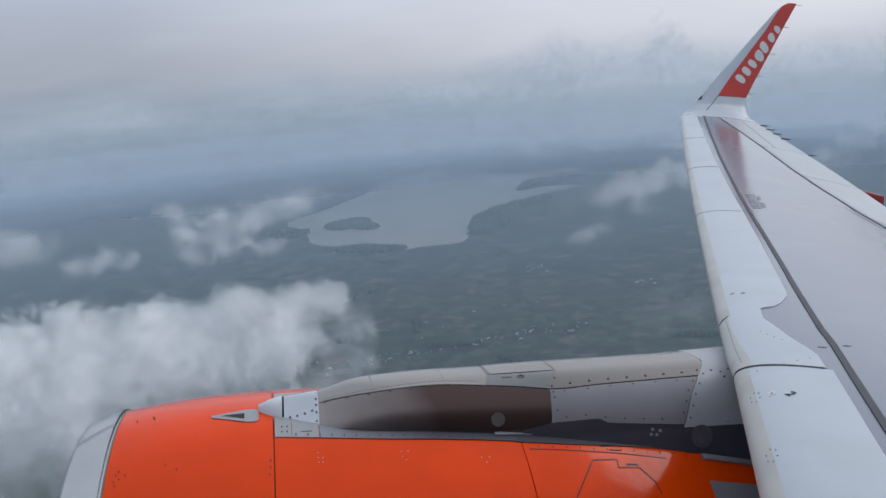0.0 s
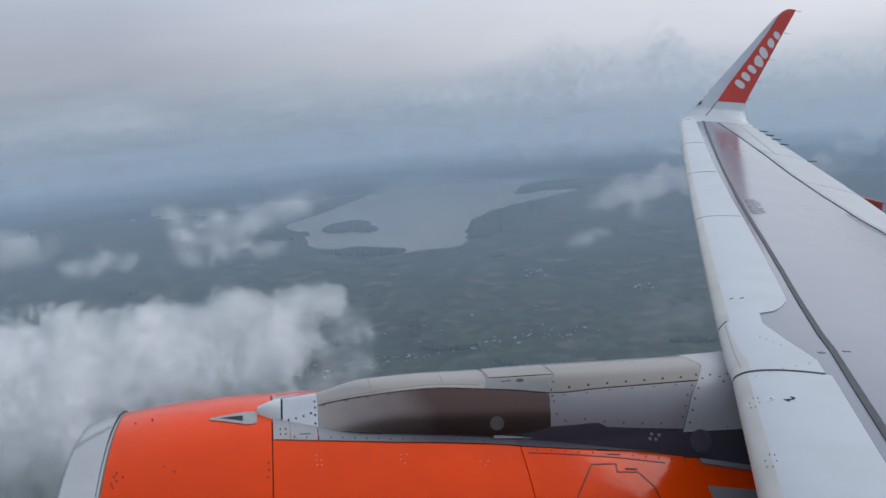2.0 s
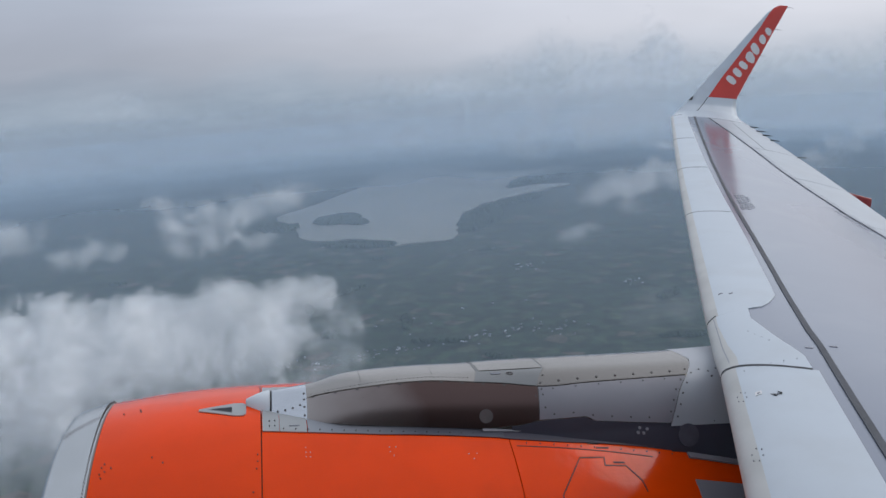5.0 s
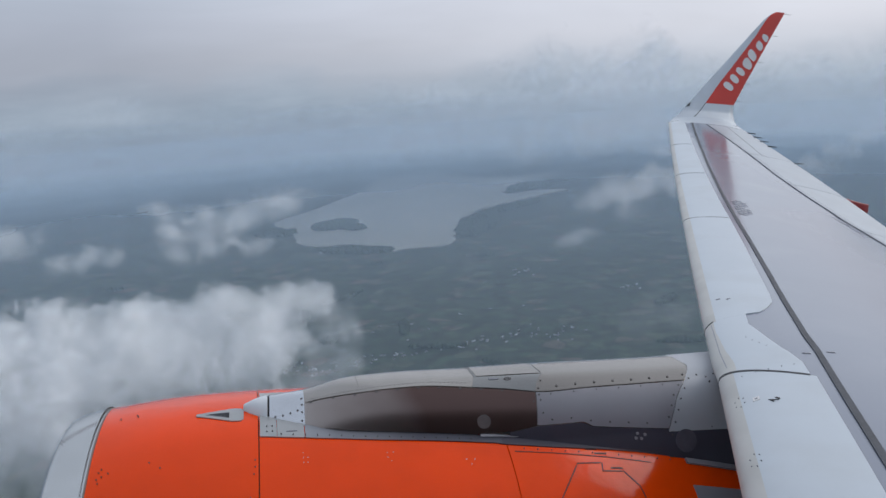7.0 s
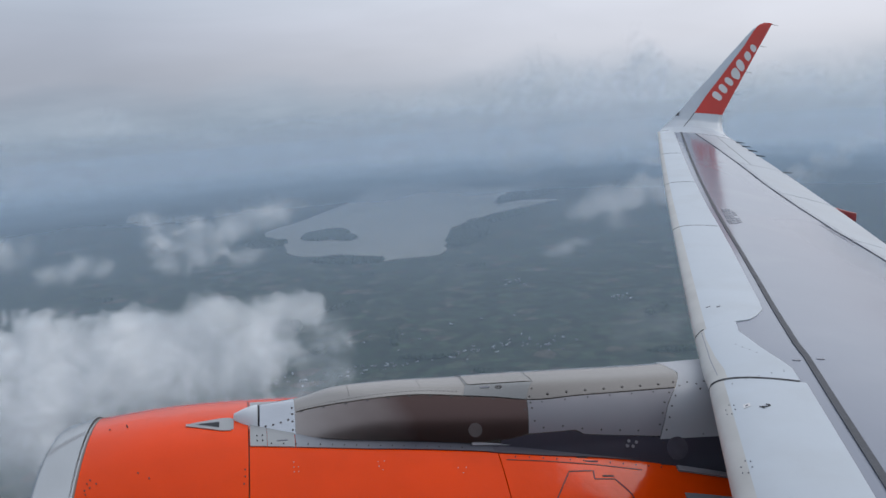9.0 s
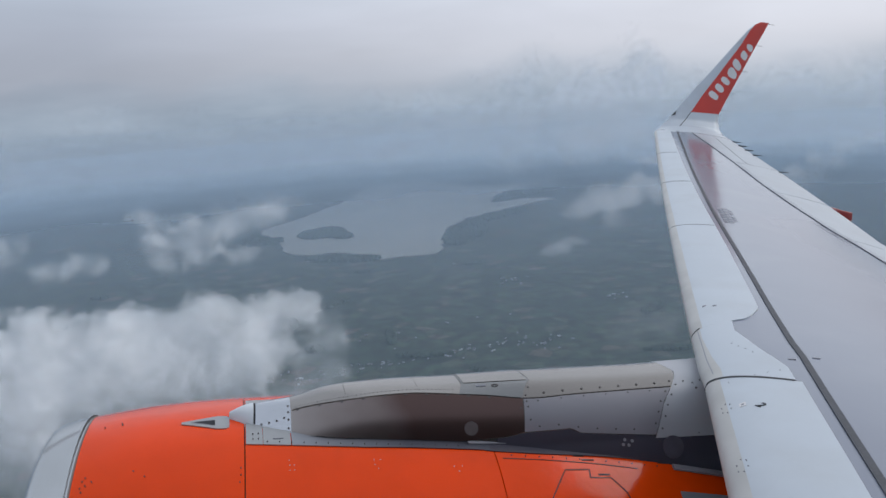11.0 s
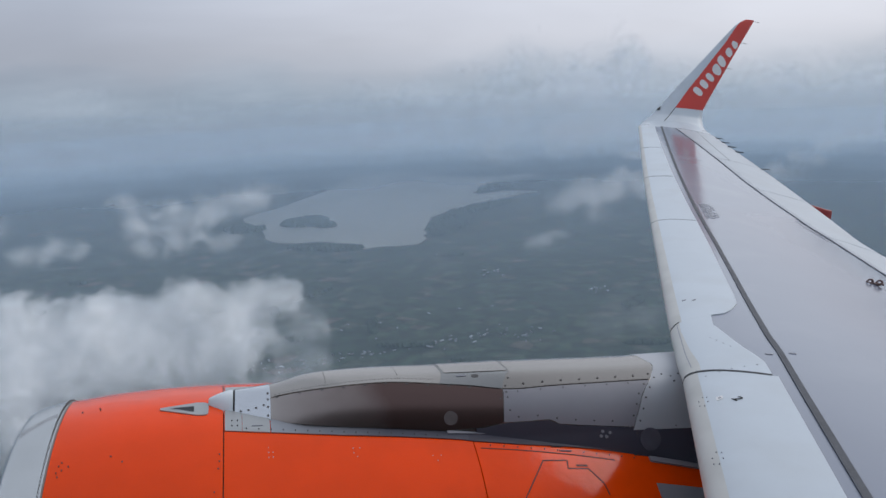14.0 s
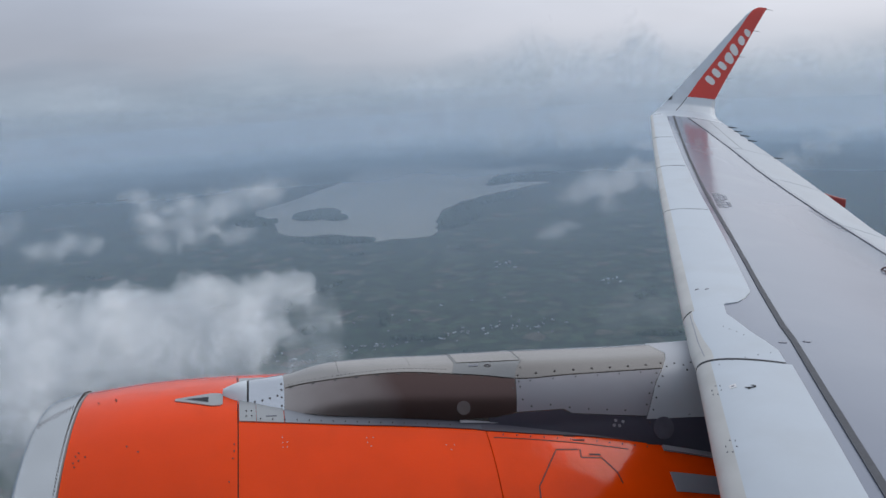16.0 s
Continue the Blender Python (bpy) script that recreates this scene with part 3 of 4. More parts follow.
def numeral():
    """The number stencilled on the inboard slat, as a flat text."""
    cu = bpy.data.curves.new("numeral", "FONT")
    cu.body, cu.size, cu.align_x, cu.align_y, cu.extrude = "2", 0.066, "CENTER", "CENTER", 0.001
    ob = new("numeral", cu)
    me = bpy.data.meshes.new_from_object(ob.evaluated_get(bpy.context.evaluated_depsgraph_get()))
    bpy.data.objects.remove(ob)
    me.materials.append(M["gap"])
    t = new("numeral", me)
    n = -surf_normal(S_wing, 4.68, 0.213)
    aft = (Vector((1, 0.1, 0)) - n * n.dot(Vector((1, 0.1, 0)))).normalized()
    m = Matrix((n.cross(aft) * -1.15, aft, n)).transposed().to_4x4()
    m.translation = S_wing(4.68, 0.213) + n * 0.008
    t.matrix_basis = m
    t.parent = wing
    tagged(t, "dark stencilled numeral two")


numeral()


# -- lifting bracket on the wing --
def wing_bracket():
    n = -surf_normal(S_wing, 7.04, 1.95)
    p = S_wing(7.04, 1.95)
    rust = material("rusty brown bracket", (0.17, 0.10, 0.09), 0.6, vary=0.3, scale=30)
    bm = bmesh.new()
    d = Vector((1, -0.95, 0)).normalized()
    for k in (-0.034, 0.034):
        c = p + d * k + n * 0.016
        ring = []
        for a in np.linspace(0, 2 * math.pi, 15)[:-1]:
            o = d * math.cos(a) + n * math.sin(a)
            w = d.cross(n)
            ring.append([c + o * (0.020 + 0.0085 * math.cos(b)) + w * 0.010 * math.sin(b) for b in np.linspace(0, 2 * math.pi, 7)[:-1]])
        grid_faces(bm, ring + [ring[0]], close=True)
    bmesh.ops.remove_doubles(bm, verts=bm.verts, dist=1e-4)
    bmesh.ops.create_cube(bm, size=1, matrix=Matrix.Translation(p + n * 0.006) @ d.to_track_quat("X", "Z").to_matrix().to_4x4() @ Matrix.Diagonal((0.145, 0.035, 0.014, 1)))
    part("bracket", bm, rust, wing, "small rusty brown double-eye bracket")


wing_bracket()


# -- flap track fairing --
def fairing(y, tail=0.5):
    """A canoe under the wing whose tail stands out behind the trailing edge."""
    xt = lead(y).x + chord(y)
    zt = S_wing(y, chord(y)).z
    bm = bmesh.new()
    rows = []
    def corner(c):
        return math.copysign(abs(c) ** 0.45, c)
    for x, r, h, dz in ((-1.5, 0.02, 0.02, -0.20), (-1.3, 0.05, 0.08, -0.20), (-0.9, 0.06, 0.12, -0.20), (-0.4, 0.06, 0.13, -0.19), (-0.1, 0.055, 0.12, -0.165), (0.0, 0.052, 0.11, -0.16), (0.2, 0.042, 0.085, -0.18), (0.4, 0.034, 0.065, -0.200), (tail, 0.030, 0.058, -0.208), (tail + 0.004, 0.026, 0.054, -0.208)):
        rows.append([Vector((xt + x, y + r * corner(math.cos(a)), zt + dz + 1.1 * h * corner(math.sin(a)))) for a in np.linspace(0, 2 * math.pi, 25)[:-1]])
    vs = grid_faces(bm, rows, lambda i, j: 1 if i > 3 else 0, close=True)
    bm.faces.new(vs[-1])
    bm.faces.new(vs[0])
    part("track_fairing", bm, [M["rear"], M["deepred"]], wing, "flap track fairing with a red tail")


fairing(11.25)
fairing(7.6)


# -- static wicks, lamp and emblem --
def wick(p, d, length, parent, r=0.006):
    bm = bmesh.new()
    d = d.normalized()
    a = d.orthogonal().normalized()
    b = d.cross(a)
    rows = [[p + d * length * u + (a * math.cos(k) + b * math.sin(k)) * r * (1 - 0.5 * u) for k in np.linspace(0, 2 * math.pi, 7)[:-1]] for u in (0, 0.3, 1)]
    vs = grid_faces(bm, rows, close=True)
    bm.faces.new(vs[-1])
    part("static_wick", bm, M["gap"], parent, "thin dark static discharge wick")


for y in (15.45, 15.05, 14.65, 14.2):
    wick(S_wing(y, chord(y) - 0.06) + Vector((0, 0, 0.012)), Vector((1, -0.55, -0.06)), 0.15, wing, 0.013)
wick(S_wing(12.9, chord(12.9) - 0.03) + Vector((0, 0, 0.012)), Vector((1, -0.1, 0)), 0.16, wing, 0.01)
for k in (9.6, 7.05, 6.2, 5.15, 4.2):
    wick(S_winglet(k, 0.985), Vector((1, 0.05, -0.05)), 0.17, winglet, 0.005)


def emblem():
    """Seven rounded white shapes in a slanted row on the red panel."""
    base = [(4.95, 0.585, 0.21), (5.36, 0.61, 0.21), (5.76, 0.64, 0.21), (6.10, 0.70, 0.24), (6.38, 0.665, 0.24), (6.68, 0.715, 0.19), (6.95, 0.735, 0.21)]
    wide = [(0.155, 0.15, 0.17), (0.155, 0.15, 0.17), (0.145, 0.14, 0.18), (0.13, 0.12, 0.21), (0.11, 0.12, 0.23), (0.105, 0.085, 0.19), (0.095, 0.085, 0.20)]
    for (k, xi, h), (w, t, d) in zip(base, wide):

        def out(u, v, k=k, xi=xi, w=w, t=t, d=d):
            a, b = 2 * u - 1, 2 * v - 1
            a, b = a * math.sqrt(1 - 0.40 * b * b), b * math.sqrt(1 - 0.40 * a * a)
            return k + w * a + t * b, xi - 0.01 * a - d * b
        part("emblem_shape", patch(S_winglet, out, 8, 8, lift=0.0065, skirt=0.003, flip=-1), M["white"], winglet, "plain white emblem shape")


emblem()
part("position_lamp", patch(S_winglet, lambda u, v: (3.55 + 0.4 * u, 0.004 + 0.06 * v * (1 - 0.7 * u)), 4, 3, lift=0.010, skirt=0.012, flip=-1), M["gap"], winglet, "dark glazed position lamp")
part("joint_line", patch(S_winglet, lambda u, v: (2.0 + 1.95 * u, 0.32 + 0.016 * v), 12, 1, lift=0.004, skirt=0.006, flip=-1), M["seal"], winglet)

# -- nacelle details --
fasteners("lip_rivets", S_eng, [(0.196, t) for t in np.arange(-120, 60, 1.05)], engine, 0.0024, label="row of dark lip rivets")
fasteners("lip_rivets", S_eng, [(s, -2 - 16 * (0.2 - s) / 0.15 * 0.45 + dt) for s in np.arange(0.05, 0.19, 0.012) for dt in (0, 1.4)], engine, 0.0018, mat="lilac")
part("lip_joint", patch(S_eng, lambda u, v: (0.2075 + 0.007 * v, -180 + 360 * u), 120, 1, lift=0.001, skirt=0.004), material("brown joint sealant", (0.24, 0.20, 0.18), 0.7), engine, "brown sealant joint")


def scoop():
    def shape(u, v):
        s = 0.655 + 0.222 * u
        w = (0.5 + 2.7 * min(u / 0.75, 1)) * (1 if u < 0.9 else math.sqrt(max(0.05, 1 - ((u - 0.9) / 0.1) ** 2)) * 0.4 + 0.6)
        return s, -7.2 - 1.3 * u + w * (2 * v - 1)
    plate = part("duct_plate", patch(S_eng, shape, 16, 8, lift=0.005, skirt=0.012), M["plate"], engine, "grey flush air duct plate")
    # no hollow is cut: flat darker patches stand for the shade inside the duct
    part("duct_throat", patch(S_eng, lambda u, v: (0.70 + 0.105 * u, -7.4 - 0.9 * u + (0.1 + 1.35 * u) * (2 * v - 1)), 8, 4, lift=0.0062, skirt=0.004), M["lilac"], plate)
    part("duct_mouth", patch(S_eng, lambda u, v: (0.715 + 0.095 * u, -7.45 - 0.9 * u + (0.08 + 1.3 * u) * (1.75 * v - 1)), 6, 4, lift=0.0075, skirt=0.004), M["gap"], plate, "flat dark patch for the shaded duct mouth")


scoop()


def eng_line(pts, width=0.005, mat="gap", name="panel_line"):
    ts = np.linspace(0, 1, len(pts))

    def out(u, v):
        k = min(int(u * (len(pts) - 1)), len(pts) - 2)
        f = u * (len(pts) - 1) - k
        a, b = pts[k], pts[k + 1]
        s, t = a[0] + (b[0] - a[0]) * f, a[1] + (b[1] - a[1]) * f
        ds, dt = b[0] - a[0], radians(b[1] - a[1]) * 1.15
        L = math.hypot(ds, dt) or 1
        return s - dt / L * width * (v - 0.5), t + math.degrees(ds / L * width / 1.15) * (v - 0.5)
    part(name, patch(S_eng, out, 8 * (len(pts) - 1), 1, lift=0.0015, skirt=0.003), M[mat], engine)


eng_line([(2.30, -44), (2.31, -40.5), (2.45, -30.7), (2.58, -30.5), (2.57, -32.9), (2.68, -32.9), (2.74, -37), (2.75, -40)])
eng_line([(2.15, -27.0), (2.35, -27.6), (2.6, -28.6), (2.85, -30.0)], 0.004)
for s, t in ((2.52, -26.3), (2.56, -27.6), (2.62, -32.0), (2.98, -27.8)):
    eng_line([(s, t), (s + 0.06, t)], 0.008)
for s, t in ((1.145, -24.5), (1.145, -26.0), (1.145, -27.4), (1.165, -26.0), (1.165, -27.4), (1.53, -26), (1.53, -27.4), (1.545, -28.5), (1.56, -26), (1.90, -29), (1.92, -30.4), (1.94, -29)):
    disc = bmesh.new()
    disc_on(disc, S_eng, s, t, 0.0026, lift=0.002)
    part("pale_fastener", disc, M["pale"], engine, smooth=False)
fasteners("cowl_fasteners", S_eng, [(0.30, -3.0), (0.375, -2.2), (0.38, -3.2), (0.47, -24), (0.52, -26), (0.26, -25), (0.27, -24), (0.255, -27), (0.275, -26.4), (0.30, -25.5), (0.262, -28.2), (0.93, -26), (0.93, -28), (0.925, -30), (0.91, -36)] + [(2.2 + 0.07 * k, -26.2 - 0.25 * k) for k in range(12)], engine, 0.0026)
# silver skirt between pylon and cowl
skirt_low = lerp_table([0.957, 1.16, 1.51, 2.11], [-18.5, -19.7, -22.0, -24.6])
part("skirt_plate", patch(S_eng, box_outline(0.953, 1.030, lambda s: -9.0, skirt_low), 6, 8, lift=0.006, skirt=0.008), M["plate"], engine, "grey corner plate")
part("skirt_plate", patch(S_eng, box_outline(1.032, 1.158, lambda s: -9.0, skirt_low), 8, 8, lift=0.006, skirt=0.008), M["plate"], engine, "bright metal skirt plate")
part("skirt_plate", patch(S_eng, box_outline(1.162, 2.10, lambda s: -9.0, skirt_low), 24, 8, lift=0.006, skirt=0.008), M["skirt"], engine, "dull metal skirt plate")
part("skirt_bar", patch(S_eng, box_outline(2.0, 2.19, lambda s: -20.6 - 0.8 * (s - 2.0), lambda s: -22.6 - 1.0 * (s - 2.0)), 4, 3, lift=0.012, skirt=0.012), M["lilac"], engine, "grey hinge beam")
fasteners("skirt_rivets", S_eng, [(s, skirt_low(s) + 0.8) for s in np.arange(1.05, 2.0, 0.056)] + [(s, -17.0) for s in (0.985, 1.01)] + [(s, -15.0) for s in (0.985, 1.01)], engine, 0.0028).location.z = 0.005
part("skirt_stencil", patch(S_eng, lambda u, v: (1.075 + 0.05 * u, -17.0 - 0.35 * v), 3, 1, lift=0.0075, skirt=0.003), M["ink"], engine)
part("skirt_plate", patch(S_eng, box_outline(0.956, 1.45, 0.5, 6.0), 10, 4, lift=0.006, skirt=0.008), M["plate"], engine, "grey plate on the far side of the fairing")
eng_line([(0.962, 6.3), (1.2, 6.3), (1.45, 6.3)], 0.006)
# dark strip added over the cowl where the shaded wall ends in view
part("wall_shade_strip", patch(S_eng, box_outline(2.08, 3.5, lambda s: -14.0, lerp_table([2.08, 2.14, 2.36, 2.65, 2.95, 3.27, 3.5], [-24.6, -25.0, -25.9, -26.4, -27.2, -29.2, -31])), 24, 8, lift=0.005, skirt=0.008), M["shadegrey"], engine, "dark grey strip over the cowl continuing the shaded pylon wall")
# grey latch beam behind the cowl
part("latch_plate", patch(S_eng, box_outline(3.04, 3.42, lambda s: -36.6 - 2.5 * (s - 3.04), lambda s: -42 - 2.5 * (s - 3.04)), 6, 4, lift=0.006, skirt=0.008), M["lilac"], engine, "grey latch beam plate")
for t in (-38.0, -39.8):
    eng_line([(3.06, t), (3.4, t - 0.9)], 0.008, "gap", "latch_line")
part("edge_fin", patch(S_eng, box_outline(3.06, 3.42, lambda s: -28.4 - 4 * (s - 3.06), lambda s: -30.0 - 4 * (s - 3.06)), 6, 3, lift=0.014, skirt=0.012), M["lilac"], engine, "grey fin at the cowl edge")

# -- pylon fasteners --
def row(x0, x1, step, dq, line):
    return [(x, q_at(x, line(x)) + dq) for x in np.arange(x0, x1, step)]


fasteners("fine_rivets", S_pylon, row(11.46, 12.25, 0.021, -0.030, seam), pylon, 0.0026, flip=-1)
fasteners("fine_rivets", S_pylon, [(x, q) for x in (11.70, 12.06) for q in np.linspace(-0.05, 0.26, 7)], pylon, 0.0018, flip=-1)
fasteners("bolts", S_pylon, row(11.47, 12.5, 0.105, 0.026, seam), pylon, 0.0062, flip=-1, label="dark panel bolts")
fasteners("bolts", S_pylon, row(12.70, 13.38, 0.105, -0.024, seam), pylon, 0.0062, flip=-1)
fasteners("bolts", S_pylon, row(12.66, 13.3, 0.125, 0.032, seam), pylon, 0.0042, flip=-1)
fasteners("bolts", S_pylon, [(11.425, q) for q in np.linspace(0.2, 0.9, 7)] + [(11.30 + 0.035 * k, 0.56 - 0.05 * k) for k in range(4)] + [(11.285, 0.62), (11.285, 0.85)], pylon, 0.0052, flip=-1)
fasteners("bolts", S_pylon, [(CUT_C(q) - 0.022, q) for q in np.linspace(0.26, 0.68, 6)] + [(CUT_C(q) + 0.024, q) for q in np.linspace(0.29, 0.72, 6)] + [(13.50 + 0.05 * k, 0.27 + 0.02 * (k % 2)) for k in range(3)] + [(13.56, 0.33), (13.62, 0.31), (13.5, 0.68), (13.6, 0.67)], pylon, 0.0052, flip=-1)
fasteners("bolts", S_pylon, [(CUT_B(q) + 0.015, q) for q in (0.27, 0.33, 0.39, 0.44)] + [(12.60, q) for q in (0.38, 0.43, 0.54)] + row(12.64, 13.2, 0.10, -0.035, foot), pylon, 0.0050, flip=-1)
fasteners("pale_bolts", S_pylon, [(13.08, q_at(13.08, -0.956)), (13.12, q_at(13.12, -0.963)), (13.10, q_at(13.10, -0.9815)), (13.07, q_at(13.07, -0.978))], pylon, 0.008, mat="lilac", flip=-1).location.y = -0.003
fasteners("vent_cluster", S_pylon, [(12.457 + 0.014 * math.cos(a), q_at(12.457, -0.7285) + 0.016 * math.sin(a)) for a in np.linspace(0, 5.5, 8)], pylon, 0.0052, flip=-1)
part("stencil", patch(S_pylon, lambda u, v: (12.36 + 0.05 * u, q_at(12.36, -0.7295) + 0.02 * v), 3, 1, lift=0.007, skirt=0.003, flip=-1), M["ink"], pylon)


def access_disc(x, z, r, mat, lift):
    bm = bmesh.new()
    disc_on(bm, S_pylon, x, q_at(x, z), r, flip=-1, lift=lift, sides=28)
    part("access_disc", bm, M[mat], pylon, "round access cover", smooth=False)


access_disc(12.296, -0.889, 0.034, "cover", 0.0075)
access_disc(13.347, -1.002, 0.058, "darkcover", 0.009)

# -- unseen fuselage, closing the place round the camera, dark to cut bounced light, with its window opening --
def build_fuselage():
    bm = bmesh.new()
    R = 1.975
    z0, z1, x0, x1 = 0.16, 0.74, 10.98, 11.60
    a0, a1 = math.asin(z0 / R), math.asin(z1 / R)
    angs = list(np.linspace(a1, a0 + 2 * math.pi, 64)) + [a0 + (a1 - a0) * k / 6 for k in range(1, 6)]
    xs = list(np.linspace(3.0, x0, 12)) + [x0 + (x1 - x0) * k / 4 for k in range(1, 4)] + list(np.linspace(x1, 22.0, 16))
    for rr in (R, R - 0.03):
        vs = [[bm.verts.new((x, rr * math.cos(a), rr * math.sin(a))) for a in angs] for x in xs]
        n = len(angs)
        for i in range(len(xs) - 1):
            for j in range(n):
                am = (angs[j] + (angs[(j + 1) % n] if (j + 1) % n else angs[0] + 0)) / 2
                hole = x0 - 1e-6 <= xs[i] and xs[i + 1] <= x1 + 1e-6 and j >= 63
                if not hole:
                    bm.faces.new((vs[i][j], vs[i][(j + 1) % n], vs[i + 1][(j + 1) % n], vs[i + 1][j]))
    return part("fuselage", bm, M["hull"], airliner, "plain unseen fuselage, grey to cut bounced light, with a window opening")


build_fuselage()

# ---- the land ----
def land_material():
    mat = bpy.data.materials.new("farmland")
    mat.use_nodes = True
    t = mat.node_tree
    b = t.nodes["Principled BSDF"]
    N, L = t.nodes.new, t.links.new
    co = N("ShaderNodeTexCoord")
    warp, add = N("ShaderNodeTexNoise"), N("ShaderNodeVectorMath")
    warp.inputs["Scale"].default_value = 0.012
    scl = N("ShaderNodeVectorMath")
    scl.operation = "SCALE"
    scl.inputs["Scale"].default_value = 40
    L(co.outputs["Object"], warp.inputs["Vector"])
    L(warp.outputs["Color"], scl.inputs[0])
    L(co.outputs["Object"], add.inputs[0])
    L(scl.outputs[0], add.inputs[1])
    cell, edge = N("ShaderNodeTexVoronoi"), N("ShaderNodeTexVoronoi")
    edge.feature = "DISTANCE_TO_EDGE"
    for v in (cell, edge):
        v.inputs["Scale"].default_value = 0.040
        L(add.outputs[0], v.inputs["Vector"])
    tone = N("ShaderNodeSeparateColor")
    L(cell.outputs["Color"], tone.inputs[0])
    ramp = N("ShaderNodeValToRGB")
    el = ramp.color_ramp.elements
    el[0].position, el[0].color = 0.0, (0.022, 0.040, 0.024, 1)
    el[1].position, el[1].color = 1.0, (0.098, 0.074, 0.058, 1)
    for p, c in ((0.3, (0.027, 0.046, 0.026, 1)), (0.55, (0.034, 0.053, 0.030, 1)), (0.75, (0.047, 0.064, 0.037, 1)), (0.9, (0.066, 0.068, 0.047, 1))):
        el.new(p).color = c
    L(tone.outputs[0], ramp.inputs[0])
    hedge, mx = N("ShaderNodeMapRange"), N("ShaderNodeMixRGB")
    hedge.inputs["From Min"].default_value, hedge.inputs["From Max"].default_value = 0.01, 0.05
    hedge.inputs["To Min"].default_value, hedge.inputs["To Max"].default_value = 0.85, 0.0
    L(edge.outputs["Distance"], hedge.inputs["Value"])
    L(hedge.outputs[0], mx.inputs[0])
    L(ramp.outputs[0], mx.inputs[1])
    mx.inputs[2].default_value = (0.02, 0.035, 0.02, 1)
    wood, wr, m2 = N("ShaderNodeTexNoise"), N("ShaderNodeMapRange"), N("ShaderNodeMixRGB")
    wood.inputs["Scale"].default_value, wood.inputs["Detail"].default_value = 0.006, 7
    L(co.outputs["Object"], wood.inputs["Vector"])
    wr.inputs["From Min"].default_value, wr.inputs["From Max"].default_value = 0.56, 0.62
    L(wood.outputs[0], wr.inputs["Value"])
    L(wr.outputs[0], m2.inputs[0])
    L(mx.outputs[0], m2.inputs[1])
    m2.inputs[2].default_value = (0.022, 0.040, 0.022, 1)
    mottle, mm, last = N("ShaderNodeTexNoise"), N("ShaderNodeMapRange"), N("ShaderNodeVectorMath")
    mottle.inputs["Scale"].default_value, mottle.inputs["Detail"].default_value = 0.05, 8
    L(co.outputs["Object"], mottle.inputs["Vector"])
    mm.inputs["From Min"].default_value, mm.inputs["From Max"].default_value = 0.3, 0.7
    mm.inputs["To Min"].default_value, mm.inputs["To Max"].default_value = 0.55, 1.35
    L(mottle.outputs[0], mm.inputs["Value"])
    last.operation = "SCALE"
    L(m2.outputs[0], last.inputs[0])
    L(mm.outputs[0], last.inputs["Scale"])
    L(last.outputs[0], b.inputs["Base Color"])
    b.inputs["Roughness"].default_value = 0.95
    return mat


def build_ground():
    bm = bmesh.new()
    rows = []
    for r in [0.0] + list(np.geomspace(60, 4900, 36)):
        rows.append([Vector((r * math.sin(a), r * math.cos(a), 2.0 * noise.noise((r * math.sin(a) * 0.004, r * math.cos(a) * 0.004, 3.1)) if r < 4000 else 0)) for a in np.linspace(0, 2 * math.pi, 97)[:-1]])
    grid_faces(bm, rows[1:], close=True)
    bm.faces.new([bm.verts.new(p) for p in rows[1]])
    return tagged(mesh_object("ground", bm, land_material()), "patchwork of green fields and hedges under haze", "ground", kind="structure")


ground = build_ground()

# ---- haze and cloud ----
def vapour_material(name, colour, alpha_links, forward=0.5, billow=0.0):
    """Droplets that scatter light forwards and back; alpha_links(N, L) returns the socket of the cover. billow: the size of the swellings in it."""
    mat = bpy.data.materials.new(name)
    mat.use_nodes = True
    t = mat.node_tree
    t.nodes.clear()
    N, L = t.nodes.new, t.links.new
    out, mix, tr, dif, tl, body = N("ShaderNodeOutputMaterial"), N("ShaderNodeMixShader"), N("ShaderNodeBsdfTransparent"), N("ShaderNodeBsdfDiffuse"), N("ShaderNodeBsdfTranslucent"), N("ShaderNodeMixShader")
    dif.inputs[0].default_value = (*colour, 1)
    tl.inputs[0].default_value = (*colour, 1)
    body.inputs[0].default_value = forward
    L(dif.outputs[0], body.inputs[1])
    L(tl.outputs[0], body.inputs[2])
    if billow:
        geo, nz, bump = N("ShaderNodeNewGeometry"), N("ShaderNodeTexNoise"), N("ShaderNodeBump")
        nz.inputs["Scale"].default_value, nz.inputs["Detail"].default_value, nz.inputs["Roughness"].default_value = 1 / billow, 2, 0.4
        L(geo.outputs["Position"], nz.inputs["Vector"])
        bump.inputs["Strength"].default_value, bump.inputs["Distance"].default_value = 0.8, billow * 0.8
        L(nz.outputs[0], bump.inputs["Height"])
        L(bump.outputs[0], dif.inputs["Normal"])
        L(bump.outputs[0], tl.inputs["Normal"])
    L(alpha_links(N, L), mix.inputs[0])
    L(tr.outputs[0], mix.inputs[1])
    L(body.outputs[0], mix.inputs[2])
    L(mix.outputs[0], out.inputs[0])
    return mat


